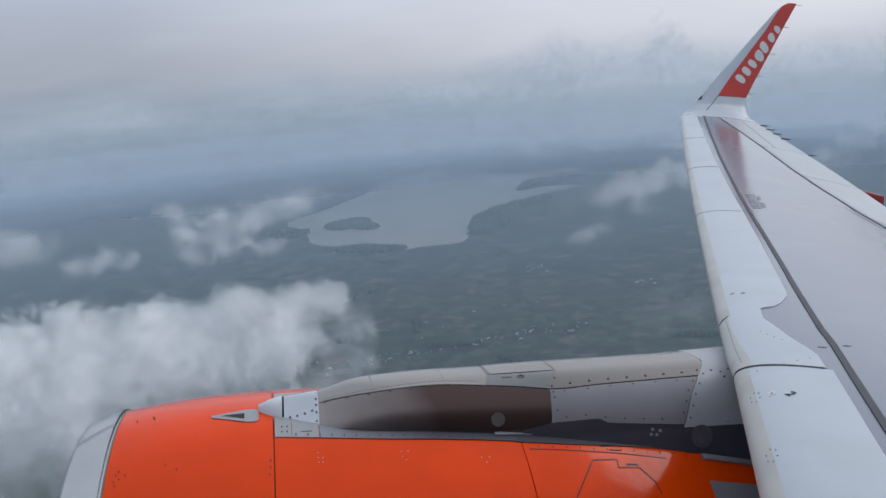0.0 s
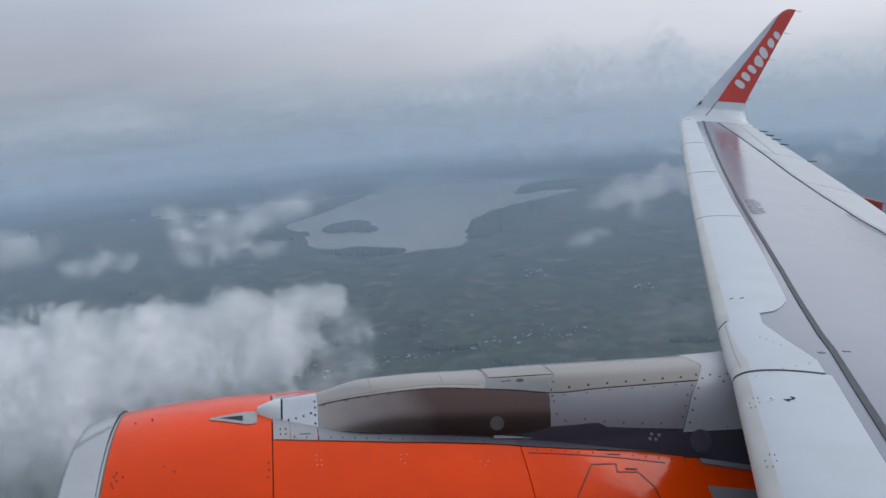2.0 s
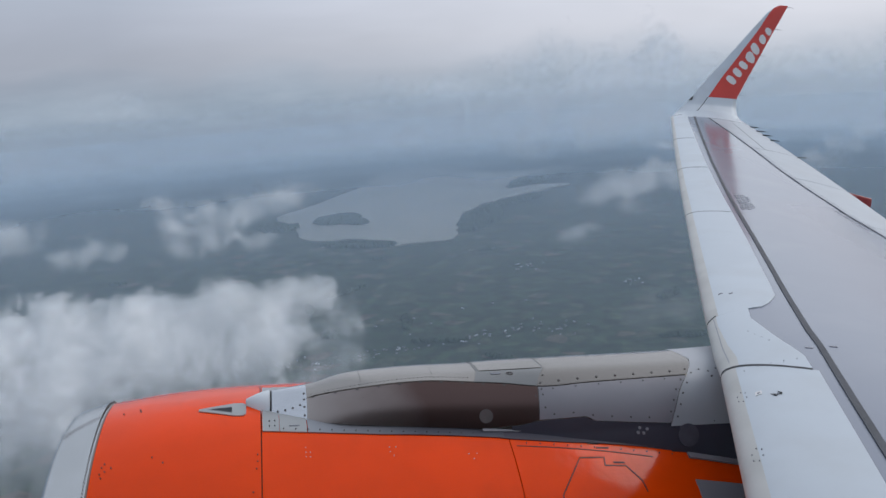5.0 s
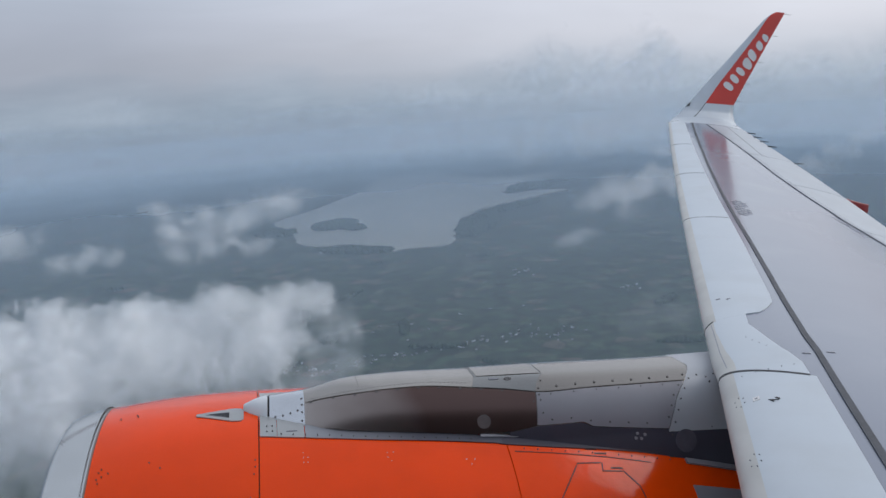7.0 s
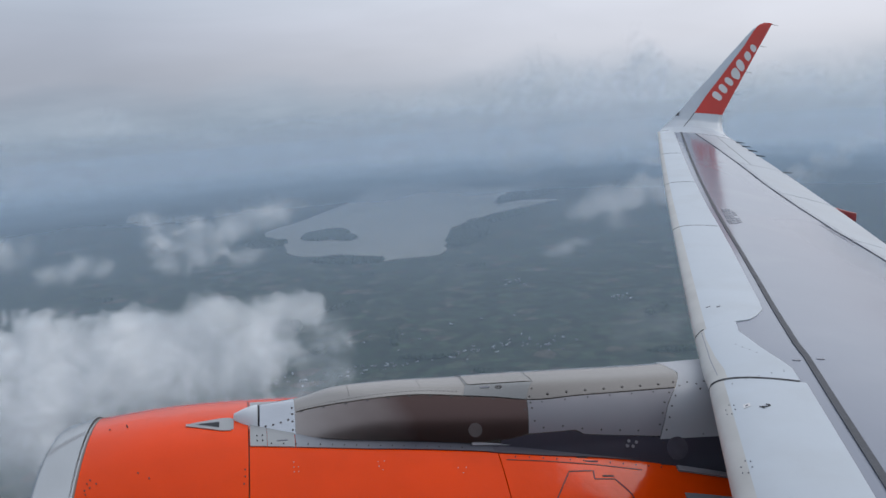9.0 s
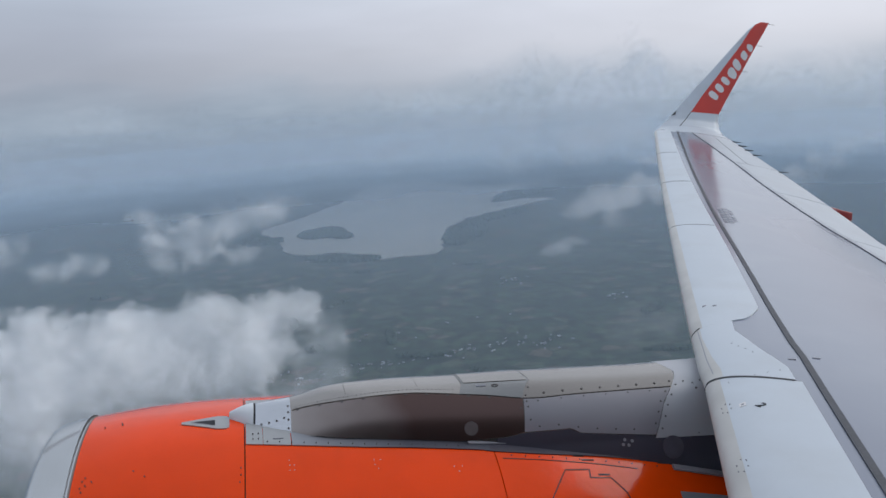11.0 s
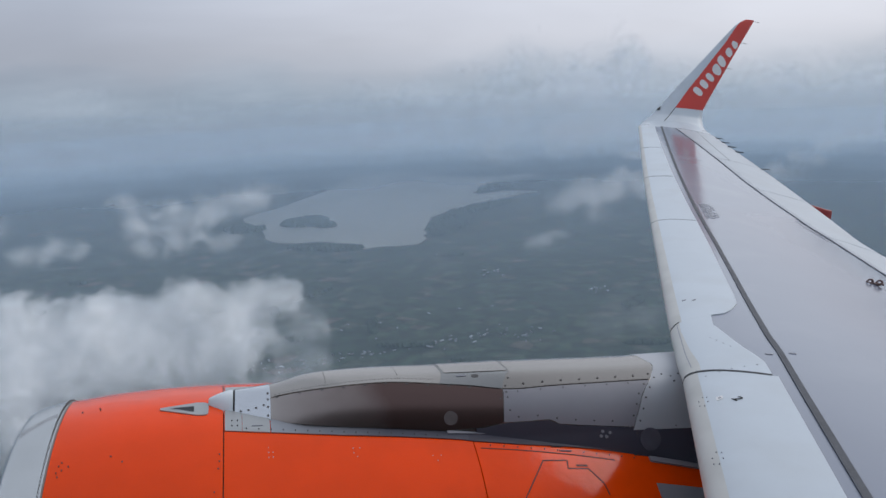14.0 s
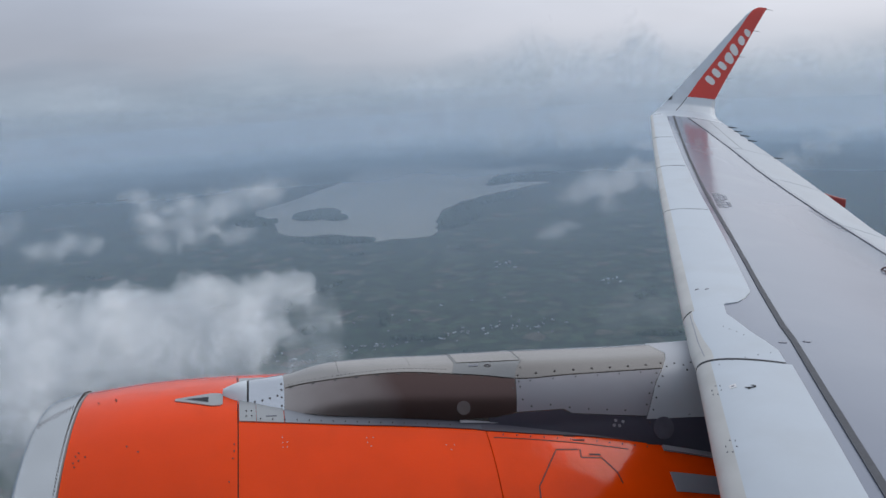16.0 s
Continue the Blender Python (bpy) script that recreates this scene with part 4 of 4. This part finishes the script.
def haze_sheet(z, strength=1.0):
    """Thin level sheets, one close over another, standing in for distance haze; denser outwards from below the camera.
    """
    sheets = 2
    k = 1 / (1 - z / ALTITUDE)

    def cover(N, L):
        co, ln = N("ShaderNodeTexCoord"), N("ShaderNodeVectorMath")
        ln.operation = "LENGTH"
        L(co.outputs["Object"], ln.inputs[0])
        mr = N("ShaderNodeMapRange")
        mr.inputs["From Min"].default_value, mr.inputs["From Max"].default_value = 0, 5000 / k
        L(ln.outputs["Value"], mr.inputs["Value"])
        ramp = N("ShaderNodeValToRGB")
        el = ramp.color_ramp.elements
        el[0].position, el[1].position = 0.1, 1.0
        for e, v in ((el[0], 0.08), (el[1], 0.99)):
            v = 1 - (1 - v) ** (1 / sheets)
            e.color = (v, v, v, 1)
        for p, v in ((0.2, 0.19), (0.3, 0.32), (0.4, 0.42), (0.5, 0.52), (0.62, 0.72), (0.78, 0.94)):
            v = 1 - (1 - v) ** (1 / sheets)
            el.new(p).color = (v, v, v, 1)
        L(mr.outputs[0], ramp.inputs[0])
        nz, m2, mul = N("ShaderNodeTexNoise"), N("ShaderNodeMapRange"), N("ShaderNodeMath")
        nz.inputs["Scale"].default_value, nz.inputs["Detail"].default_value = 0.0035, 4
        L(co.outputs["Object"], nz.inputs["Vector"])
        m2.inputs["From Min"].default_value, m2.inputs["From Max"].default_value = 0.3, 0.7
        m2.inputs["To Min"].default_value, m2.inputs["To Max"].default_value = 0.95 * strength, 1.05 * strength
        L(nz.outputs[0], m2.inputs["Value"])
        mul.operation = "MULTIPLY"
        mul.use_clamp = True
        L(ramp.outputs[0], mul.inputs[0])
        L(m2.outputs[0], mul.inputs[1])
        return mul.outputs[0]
    bm = bmesh.new()
    for level in range(sheets):
        rows = [[Vector((r * math.sin(a), r * math.cos(a), -1.5 * level)) for a in np.linspace(0, 2 * math.pi, 65)[:-1]] for r in (30, 400, 1500, 3000, 4900)]
        vs = grid_faces(bm, rows, close=True)
        bm.faces.new(vs[0])
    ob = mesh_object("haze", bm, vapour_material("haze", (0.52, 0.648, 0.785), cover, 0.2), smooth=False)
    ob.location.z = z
    return tagged(ob, "thin blue-grey sheets standing in for distance haze over the fields", "haze", kind="stuff")


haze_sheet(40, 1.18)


def cloud_cover(scale, strength, torn=1.1, detail=6, rough=0.6, soft=0.55):
    """Cover of the layers of a cloud: its thickness, torn by eddies of many sizes."""
    def cover(N, L):
        thick, view_polar, nz = N("ShaderNodeAttribute"), N("ShaderNodeAttribute"), N("ShaderNodeTexNoise")
        thick.attribute_name, view_polar.attribute_name = "thickness", "view_polar"
        nz.inputs["Scale"].default_value, nz.inputs["Detail"].default_value = scale, detail
        nz.inputs["Roughness"].default_value, nz.inputs["Distortion"].default_value = rough, 0.35
        L(view_polar.outputs["Vector"], nz.inputs["Vector"])
        sub, add, r = N("ShaderNodeMath"), N("ShaderNodeMath"), N("ShaderNodeMapRange")
        sub.operation, sub.inputs[1].default_value = "SUBTRACT", 0.5
        L(nz.outputs[0], sub.inputs[0])
        add.operation, add.inputs[1].default_value = "MULTIPLY_ADD", 2 * torn
        L(sub.outputs[0], add.inputs[0])
        L(thick.outputs["Fac"], add.inputs[2])
        r.interpolation_type = "SMOOTHSTEP"
        r.inputs["From Min"].default_value, r.inputs["From Max"].default_value = 0.0, soft
        r.inputs["To Max"].default_value = strength
        L(add.outputs[0], r.inputs["Value"])
        return r.outputs[0]
    return cover


NEAR_CLOUD = vapour_material("cloud", (0.975, 0.98, 0.99), cloud_cover(0.034, 0.20, 1.6, 9, 0.68, 0.7), 0.2, 45.0)
THIN_CLOUD = vapour_material("thin cloud", (0.95, 0.965, 0.985), cloud_cover(0.034, 0.18, 1.5, 9, 0.68, 0.9), 0.2, 40.0)
FAINT_CLOUD = vapour_material("faint scraps of mist", (0.92, 0.94, 0.965), cloud_cover(0.034, 0.06, 1.7, 8, 0.64, 1.2), 0.4)
HEAP_CLOUD = vapour_material("heaped far cloud", (0.95, 0.965, 0.985), cloud_cover(0.0066, 0.22, 2.0, 6, 0.52, 1.3), 0.4, 130.0)
RIDGE_CLOUD = vapour_material("far ridge of cloud", (0.92, 0.945, 0.97), cloud_cover(0.0075, 0.08, 1.9, 6, 0.52, 1.2), 0.45, 130.0)


def cloud(lobes, mat, seed, label, layers=14, step=None, billows=4, wide=1.35, deep=1.0, lean=62, core=1.0):
    """A cloud filled with leaning layers of vapour that face the camera. lobes: x, y, z and radius of its main
    swellings, each beset with smaller ones. core: how dense its heart is.
    """
    rnd = random.Random(seed)
    balls = []
    for x, y, z, r in lobes:
        balls.append((x, y, z, r))
        for _ in range(billows):
            a, q = rnd.uniform(0, 2 * math.pi), r * rnd.uniform(0.3, 0.6)
            d = r * rnd.uniform(0.5, 1.0)
            balls.append((x + d * wide * math.cos(a), y + deep * d * rnd.uniform(-0.7, 0.7), z + d * abs(math.sin(a)) * rnd.uniform(-0.35, 1.0), q))
    balls = np.array(balls)
    mid = balls[:, :3].mean(axis=0)
    size = balls[:, 3].mean()
    step = step or size * 0.16
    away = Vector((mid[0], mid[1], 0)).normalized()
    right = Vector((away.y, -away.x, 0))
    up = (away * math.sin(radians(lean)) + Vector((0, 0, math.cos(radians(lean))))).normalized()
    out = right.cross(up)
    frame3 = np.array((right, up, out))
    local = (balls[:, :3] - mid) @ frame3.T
    reach = balls[:, 3:4] * 1.5
    lo, hi = (local - reach).min(axis=0), (local + reach).max(axis=0)
    us, vs = np.arange(lo[0], hi[0] + step, step), np.arange(lo[1], hi[1] + step, step)
    U, V = np.meshgrid(us, vs, indexing="ij")
    scale = np.array((1 / wide, 1.0, 1 / deep))
    verts, faces, cover = [], [], []
    base = 0
    for w in np.linspace(lo[2] * 0.8, hi[2] * 0.8, layers):
        p = np.stack((U, V, np.full_like(U, w + rnd.uniform(-0.3, 0.3) * step)), axis=-1).reshape(-1, 3)
        f = np.zeros(len(p))
        for q, r in zip(local, balls[:, 3]):
            f += np.exp(4.0 * (1 - np.linalg.norm((p - q) * scale, axis=1) / r))
        f = np.log(f + 1e-9) / 4.0
        f2 = f.reshape(U.shape)
        most = np.maximum.reduce((f2[:-1, :-1], f2[1:, :-1], f2[:-1, 1:], f2[1:, 1:]))
        keep = np.argwhere(most > -0.6)
        used = {}
        for i, j in keep:
            face = []
            for a, b in ((i, j), (i + 1, j), (i + 1, j + 1), (i, j + 1)):
                k = a * len(vs) + b
                if k not in used:
                    used[k] = base + len(used)
                    verts.append(p[k] @ frame3 + mid)
                    cover.append(f[k] * (core if f[k] > 0 else 1.0))
                face.append(used[k])
            faces.append(face)
        base += len(used)
    me = bpy.data.meshes.new("cloud")
    me.from_pydata([tuple(v) for v in verts], [], faces)
    # eddies stretched along rays from the camera's place, so torn edges of all layers coincide
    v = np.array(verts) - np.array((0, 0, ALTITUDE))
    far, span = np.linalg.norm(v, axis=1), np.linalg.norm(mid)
    view_polar = np.stack((np.arctan2(v[:, 0], v[:, 1]) * span, far * 0.12, v[:, 2] / far * span), axis=-1)
    me.attributes.new("view_polar", "FLOAT_VECTOR", "POINT").data.foreach_set("vector", view_polar.astype(np.float32).ravel())
    me.attributes.new("thickness", "FLOAT", "POINT").data.foreach_set("value", np.array(cover, dtype=np.float32))
    me.materials.append(mat)
    return tagged(new("cloud", me), label, "cloud", kind="stuff")


# lobes are placed to fit the camera's view at an assumed distance
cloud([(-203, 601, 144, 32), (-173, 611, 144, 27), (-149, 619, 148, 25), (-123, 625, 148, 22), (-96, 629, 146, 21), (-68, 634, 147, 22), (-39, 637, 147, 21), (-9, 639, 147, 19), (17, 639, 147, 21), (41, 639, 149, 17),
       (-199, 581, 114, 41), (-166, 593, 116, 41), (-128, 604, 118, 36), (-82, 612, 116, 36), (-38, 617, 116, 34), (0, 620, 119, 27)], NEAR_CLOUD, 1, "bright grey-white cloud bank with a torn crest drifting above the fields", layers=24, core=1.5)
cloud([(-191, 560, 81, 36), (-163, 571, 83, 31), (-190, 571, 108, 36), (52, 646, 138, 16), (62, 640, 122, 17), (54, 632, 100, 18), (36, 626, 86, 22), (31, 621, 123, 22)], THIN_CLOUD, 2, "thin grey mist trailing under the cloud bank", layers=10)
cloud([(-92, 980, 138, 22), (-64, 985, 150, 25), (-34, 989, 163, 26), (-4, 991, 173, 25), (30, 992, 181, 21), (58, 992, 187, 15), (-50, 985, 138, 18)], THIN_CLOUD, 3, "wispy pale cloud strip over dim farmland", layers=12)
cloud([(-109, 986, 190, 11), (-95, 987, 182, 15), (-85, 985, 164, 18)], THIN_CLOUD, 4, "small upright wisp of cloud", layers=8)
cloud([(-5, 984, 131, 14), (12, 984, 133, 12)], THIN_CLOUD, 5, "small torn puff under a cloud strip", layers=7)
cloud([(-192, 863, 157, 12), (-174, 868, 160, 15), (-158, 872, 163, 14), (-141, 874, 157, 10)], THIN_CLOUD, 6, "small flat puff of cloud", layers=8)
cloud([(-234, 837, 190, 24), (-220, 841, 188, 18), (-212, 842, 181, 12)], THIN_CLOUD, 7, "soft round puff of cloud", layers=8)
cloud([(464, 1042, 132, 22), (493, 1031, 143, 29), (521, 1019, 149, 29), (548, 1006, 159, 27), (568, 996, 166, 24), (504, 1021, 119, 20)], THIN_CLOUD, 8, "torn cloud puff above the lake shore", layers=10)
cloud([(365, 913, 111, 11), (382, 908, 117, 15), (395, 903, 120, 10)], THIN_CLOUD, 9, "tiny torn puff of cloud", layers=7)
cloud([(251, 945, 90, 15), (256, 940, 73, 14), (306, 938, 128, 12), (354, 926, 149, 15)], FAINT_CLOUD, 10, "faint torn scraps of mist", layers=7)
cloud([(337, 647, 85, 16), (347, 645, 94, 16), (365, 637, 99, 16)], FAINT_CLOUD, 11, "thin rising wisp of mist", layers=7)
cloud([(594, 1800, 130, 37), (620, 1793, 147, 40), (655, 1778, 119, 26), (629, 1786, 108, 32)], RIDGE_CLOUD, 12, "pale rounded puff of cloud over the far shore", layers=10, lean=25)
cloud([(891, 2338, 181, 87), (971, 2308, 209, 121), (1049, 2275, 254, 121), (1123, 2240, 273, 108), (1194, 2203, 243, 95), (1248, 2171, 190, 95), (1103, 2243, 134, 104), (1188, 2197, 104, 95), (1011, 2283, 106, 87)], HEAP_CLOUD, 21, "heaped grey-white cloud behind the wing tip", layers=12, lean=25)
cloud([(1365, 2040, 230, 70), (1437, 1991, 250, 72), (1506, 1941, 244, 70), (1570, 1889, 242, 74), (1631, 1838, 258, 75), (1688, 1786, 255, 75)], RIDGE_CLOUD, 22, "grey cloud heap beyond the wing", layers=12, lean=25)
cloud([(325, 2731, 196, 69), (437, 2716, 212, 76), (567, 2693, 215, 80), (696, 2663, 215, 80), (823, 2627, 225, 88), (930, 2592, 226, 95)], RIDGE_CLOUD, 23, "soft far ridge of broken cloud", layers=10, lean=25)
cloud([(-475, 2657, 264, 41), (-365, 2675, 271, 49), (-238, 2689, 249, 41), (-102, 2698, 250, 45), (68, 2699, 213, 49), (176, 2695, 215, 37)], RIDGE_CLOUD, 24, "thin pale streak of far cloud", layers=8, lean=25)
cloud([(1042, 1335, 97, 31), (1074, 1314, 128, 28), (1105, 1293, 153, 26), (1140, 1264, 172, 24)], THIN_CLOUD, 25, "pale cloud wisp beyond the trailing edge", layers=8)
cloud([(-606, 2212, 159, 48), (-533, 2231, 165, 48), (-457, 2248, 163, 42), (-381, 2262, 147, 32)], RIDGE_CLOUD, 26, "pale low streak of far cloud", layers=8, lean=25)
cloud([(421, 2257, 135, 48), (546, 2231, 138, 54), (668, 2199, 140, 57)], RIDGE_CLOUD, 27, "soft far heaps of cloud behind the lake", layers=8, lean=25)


def rim_mist():
    """Arcs of mist added to hide the land sheet's rim; cover follows the angle below the camera."""
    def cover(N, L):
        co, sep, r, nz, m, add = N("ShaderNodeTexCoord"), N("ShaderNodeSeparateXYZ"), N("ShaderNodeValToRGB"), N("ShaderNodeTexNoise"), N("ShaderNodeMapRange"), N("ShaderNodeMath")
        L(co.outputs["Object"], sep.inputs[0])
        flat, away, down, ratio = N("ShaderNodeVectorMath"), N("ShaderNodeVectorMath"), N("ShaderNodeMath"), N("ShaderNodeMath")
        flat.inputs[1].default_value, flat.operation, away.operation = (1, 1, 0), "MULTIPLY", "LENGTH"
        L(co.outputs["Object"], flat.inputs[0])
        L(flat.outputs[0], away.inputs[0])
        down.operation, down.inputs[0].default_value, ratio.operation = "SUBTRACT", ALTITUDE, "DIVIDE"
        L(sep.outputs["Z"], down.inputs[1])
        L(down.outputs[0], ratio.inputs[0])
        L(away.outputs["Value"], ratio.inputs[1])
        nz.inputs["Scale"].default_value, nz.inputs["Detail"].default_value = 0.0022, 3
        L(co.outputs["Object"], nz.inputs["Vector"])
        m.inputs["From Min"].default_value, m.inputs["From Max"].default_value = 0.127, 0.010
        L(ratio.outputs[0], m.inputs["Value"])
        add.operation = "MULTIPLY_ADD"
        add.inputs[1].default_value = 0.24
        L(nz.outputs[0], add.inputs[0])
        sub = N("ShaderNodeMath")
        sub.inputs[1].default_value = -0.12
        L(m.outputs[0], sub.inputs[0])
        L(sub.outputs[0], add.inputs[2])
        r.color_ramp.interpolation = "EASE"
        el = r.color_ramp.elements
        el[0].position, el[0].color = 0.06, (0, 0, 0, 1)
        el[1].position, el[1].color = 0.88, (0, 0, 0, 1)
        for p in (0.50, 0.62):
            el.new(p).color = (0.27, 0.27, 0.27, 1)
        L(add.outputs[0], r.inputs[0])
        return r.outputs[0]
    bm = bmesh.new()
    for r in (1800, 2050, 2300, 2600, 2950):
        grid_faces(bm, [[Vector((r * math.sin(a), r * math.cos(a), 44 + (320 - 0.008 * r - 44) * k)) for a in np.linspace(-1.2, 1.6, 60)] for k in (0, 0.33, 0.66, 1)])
    ob = mesh_object("mist", bm, vapour_material("rim mist", (0.72, 0.785, 0.84), cover, 0.35))
    return tagged(ob, "blue-grey mist arcs added to hide the land sheet's rim", "mist", kind="stuff")


rim_mist()

# ---- lake, woods and villages ----


def build_lake():
    """The lake: a rounded outline with small bays, lying on the fields."""
    near = [(70, 1805), (83, 1640), (125, 1589), (169, 1586), (209, 1549), (234, 1482), (285, 1478), (357, 1478), (392, 1589), (433, 1709), (499, 1806), (589, 1873), (681, 1928), (787, 1982), (721, 2025), (640, 2008), (659, 2091), (747, 2207), (849, 2251), (954, 2267), (882, 2337), (765, 2330), (703, 2370), (635, 2488), (548, 2589), (457, 2604), (373, 2545), (311, 2360), (248, 2244), (175, 2130), (110, 2028), (40, 1930)]
    pts = []
    n = len(near)
    for i in range(n):
        p0, p1, p2, p3 = (Vector(near[(i + k) % n]) for k in (-1, 0, 1, 2))
        for k in range(6):
            u = k / 6
            q = 0.5 * (2 * p1 + (p2 - p0) * u + (2 * p0 - 5 * p1 + 4 * p2 - p3) * u * u + (3 * p1 - p0 - 3 * p2 + p3) * u ** 3)
            w = noise.noise((q.x * 0.03, q.y * 0.03, 0)) * 9
            pts.append(Vector((q.x + w, q.y - w, 2.4)))
    bm = bmesh.new()
    f = bm.faces.new([bm.verts.new(p) for p in pts])
    r = bmesh.ops.extrude_face_region(bm, geom=[f])
    bmesh.ops.translate(bm, verts=[v for v in r["geom"] if isinstance(v, bmesh.types.BMVert)], vec=(0, 0, -6))
    bmesh.ops.triangulate(bm, faces=bm.faces)
    # base colour is raised to carry part of the sky's reflection
    water = material("lake water with sky shine", (0.29, 0.265, 0.22), 0.3, vary=0.10, scale=0.01, spec=0.6)
    return tagged(mesh_object("water", bm, water, smooth=False), "pale grey lake, part of the sky's reflection put into its colour", "lake", kind="structure")


build_lake()


def clump(bm, c, r, rnd):
    """One rounded, uneven tree crown, a few faces."""
    top = bm.verts.new(c + Vector((0, 0, r * rnd.uniform(0.9, 1.3))))
    rings = []
    for h, w in ((0.55, 0.75), (0.0, 1.0)):
        rings.append([bm.verts.new(c + Vector((r * w * rnd.uniform(0.8, 1.2) * math.cos(a), r * w * rnd.uniform(0.8, 1.2) * math.sin(a), r * h))) for a in np.linspace(0, 2 * math.pi, 7)[:-1]])
    for k in range(6):
        bm.faces.new((top, rings[0][k], rings[0][(k + 1) % 6]))
        bm.faces.new((rings[0][k], rings[1][k], rings[1][(k + 1) % 6], rings[0][(k + 1) % 6]))


LEAF = material("dark woodland leaves", (0.030, 0.050, 0.028), 0.9, vary=0.4, scale=0.05)


def wood(cx, cy, rx, ry, n, seed, label, turn=0.0, size=7):
    rnd = random.Random(seed)
    bm = bmesh.new()
    for _ in range(n):
        a, r = rnd.uniform(0, 6.28), math.sqrt(rnd.random())
        x, y = rx * r * math.cos(a), ry * r * math.sin(a)
        c = Vector((cx + x * math.cos(turn) - y * math.sin(turn), cy + x * math.sin(turn) + y * math.cos(turn), 1.0))
        clump(bm, c, size * rnd.uniform(0.6, 1.2), rnd)
    return tagged(mesh_object("woodland", bm, LEAF), label, "woodland", kind="stuff")


wood(170, 1815, 48, 60, 300, 11, "dark wooded island in the pale lake", -0.5, 8)
wood(205, 1765, 22, 40, 130, 17, "lower trees at the end of the island", 0.2, 7)
wood(180, 1515, 72, 22, 190, 12, "dark woods along the lake shore", -0.5)
wood(40, 1790, 45, 40, 130, 15, "dark woods at the end of the lake", -0.7)
wood(460, 1650, 40, 130, 260, 13, "dark woods on the lake's headland", -0.45)
wood(590, 1815, 100, 26, 180, 16, "dark woods on the far bank", 0.6)
wood(790, 2140, 140, 44, 260, 14, "dark wooded spit reaching into the lake", 0.45)
for k in range(16):
    rnd = random.Random(40 + k)
    a, r = radians(rnd.uniform(-14, 34)), rnd.uniform(850, 1480)
    wood(r * math.sin(a), r * math.cos(a), rnd.uniform(10, 45), rnd.uniform(4, 9), 70, 60 + k, "small dark copse between fields", rnd.uniform(0, 3), 4)

WALLS = material("pale house plaster", (0.30, 0.29, 0.285), 0.8, vary=0.3, scale=0.05)
ROOFS = material("grey slate roofs", (0.16, 0.16, 0.18), 0.6, vary=0.4, scale=0.05)


def house_model(w, l, h, wall_mat, roof_mat, label):
    """A small gabled house: walls and an overhanging roof."""
    home = tagged(new("house"), label, "house", "houses among the fields")
    bm = bmesh.new()
    base = [(-w, -l), (w, -l), (w, l), (-w, l)]
    v0 = [bm.verts.new((x, y, 0)) for x, y in base]
    v1 = [bm.verts.new((x, y, h)) for x, y in base]
    r = [bm.verts.new((0, y, h * 1.55)) for y in (-l, l)]
    for k in range(4):
        bm.faces.new((v0[k], v0[(k + 1) % 4], v1[(k + 1) % 4], v1[k]))
    bm.faces.new((v1[0], v1[1], r[0]))
    bm.faces.new((v1[2], v1[3], r[1]))
    part("wall", bm, wall_mat, home, smooth=False)
    bm = bmesh.new()
    o, e = 1.12, 0.12 * h
    for side in (-1, 1):
        q = [Vector((0, -l * o, h * 1.6)), Vector((0, l * o, h * 1.6)), Vector((side * w * o, l * o, h * 0.97)), Vector((side * w * o, -l * o, h * 0.97))]
        a, b = [bm.verts.new(p) for p in q], [bm.verts.new(p + Vector((0, 0, e))) for p in q]
        bm.faces.new(b)
        bm.faces.new(a[::-1])
        for k in range(4):
            bm.faces.new((a[k], a[(k + 1) % 4], b[(k + 1) % 4], b[k]))
    part("roof", bm, roof_mat, home, smooth=False)
    return home


PALE_ROOF = material("pale metal roofs", (0.33, 0.34, 0.355), 0.5, vary=0.2, scale=0.05)
HOUSES = [house_model(0.7, 1.1, 0.9, WALLS, ROOFS, "small pale house with a grey slate roof"), house_model(0.8, 1.7, 0.95, WALLS, ROOFS, "long pale house with a grey slate roof"), house_model(1.1, 2.6, 0.95, WALLS, PALE_ROOF, "farm shed with a pale metal roof")]
for k, h in enumerate(HOUSES):
    h.location = (20 + 9 * k, 905 + 6 * k, 1.2)


def village(cx, cy, rx, ry, n, seed, sheds=0.2):
    rnd = random.Random(seed)
    lane = rnd.uniform(0, 3.14)
    for _ in range(n):
        u, v = rnd.gauss(0, 1), rnd.gauss(0, 0.7)
        x, y = rx * (u * math.cos(lane) - v * math.sin(lane)), ry * (u * math.sin(lane) + v * math.cos(lane))
        kind = HOUSES[2] if rnd.random() < sheds else HOUSES[rnd.randint(0, 1)]
        copy_thing(kind, pose(cx + x, cy + y, 1.2, 0, 0, math.degrees(lane) + rnd.choice((0, 90)) + rnd.uniform(-20, 20)))


village(148, 903, 26, 12, 18, 1)
village(61, 887, 30, 12, 16, 2)
village(238, 905, 30, 12, 16, 8)
village(304, 920, 24, 14, 14, 3)
village(340, 890, 26, 12, 16, 9)
village(235, 1000, 70, 30, 9, 4)
village(416, 1209, 20, 14, 10, 5, 0.6)
village(520, 1042, 24, 10, 9, 7, 0.3)
village(122, 1540, 14, 6, 4, 6, 0.9)
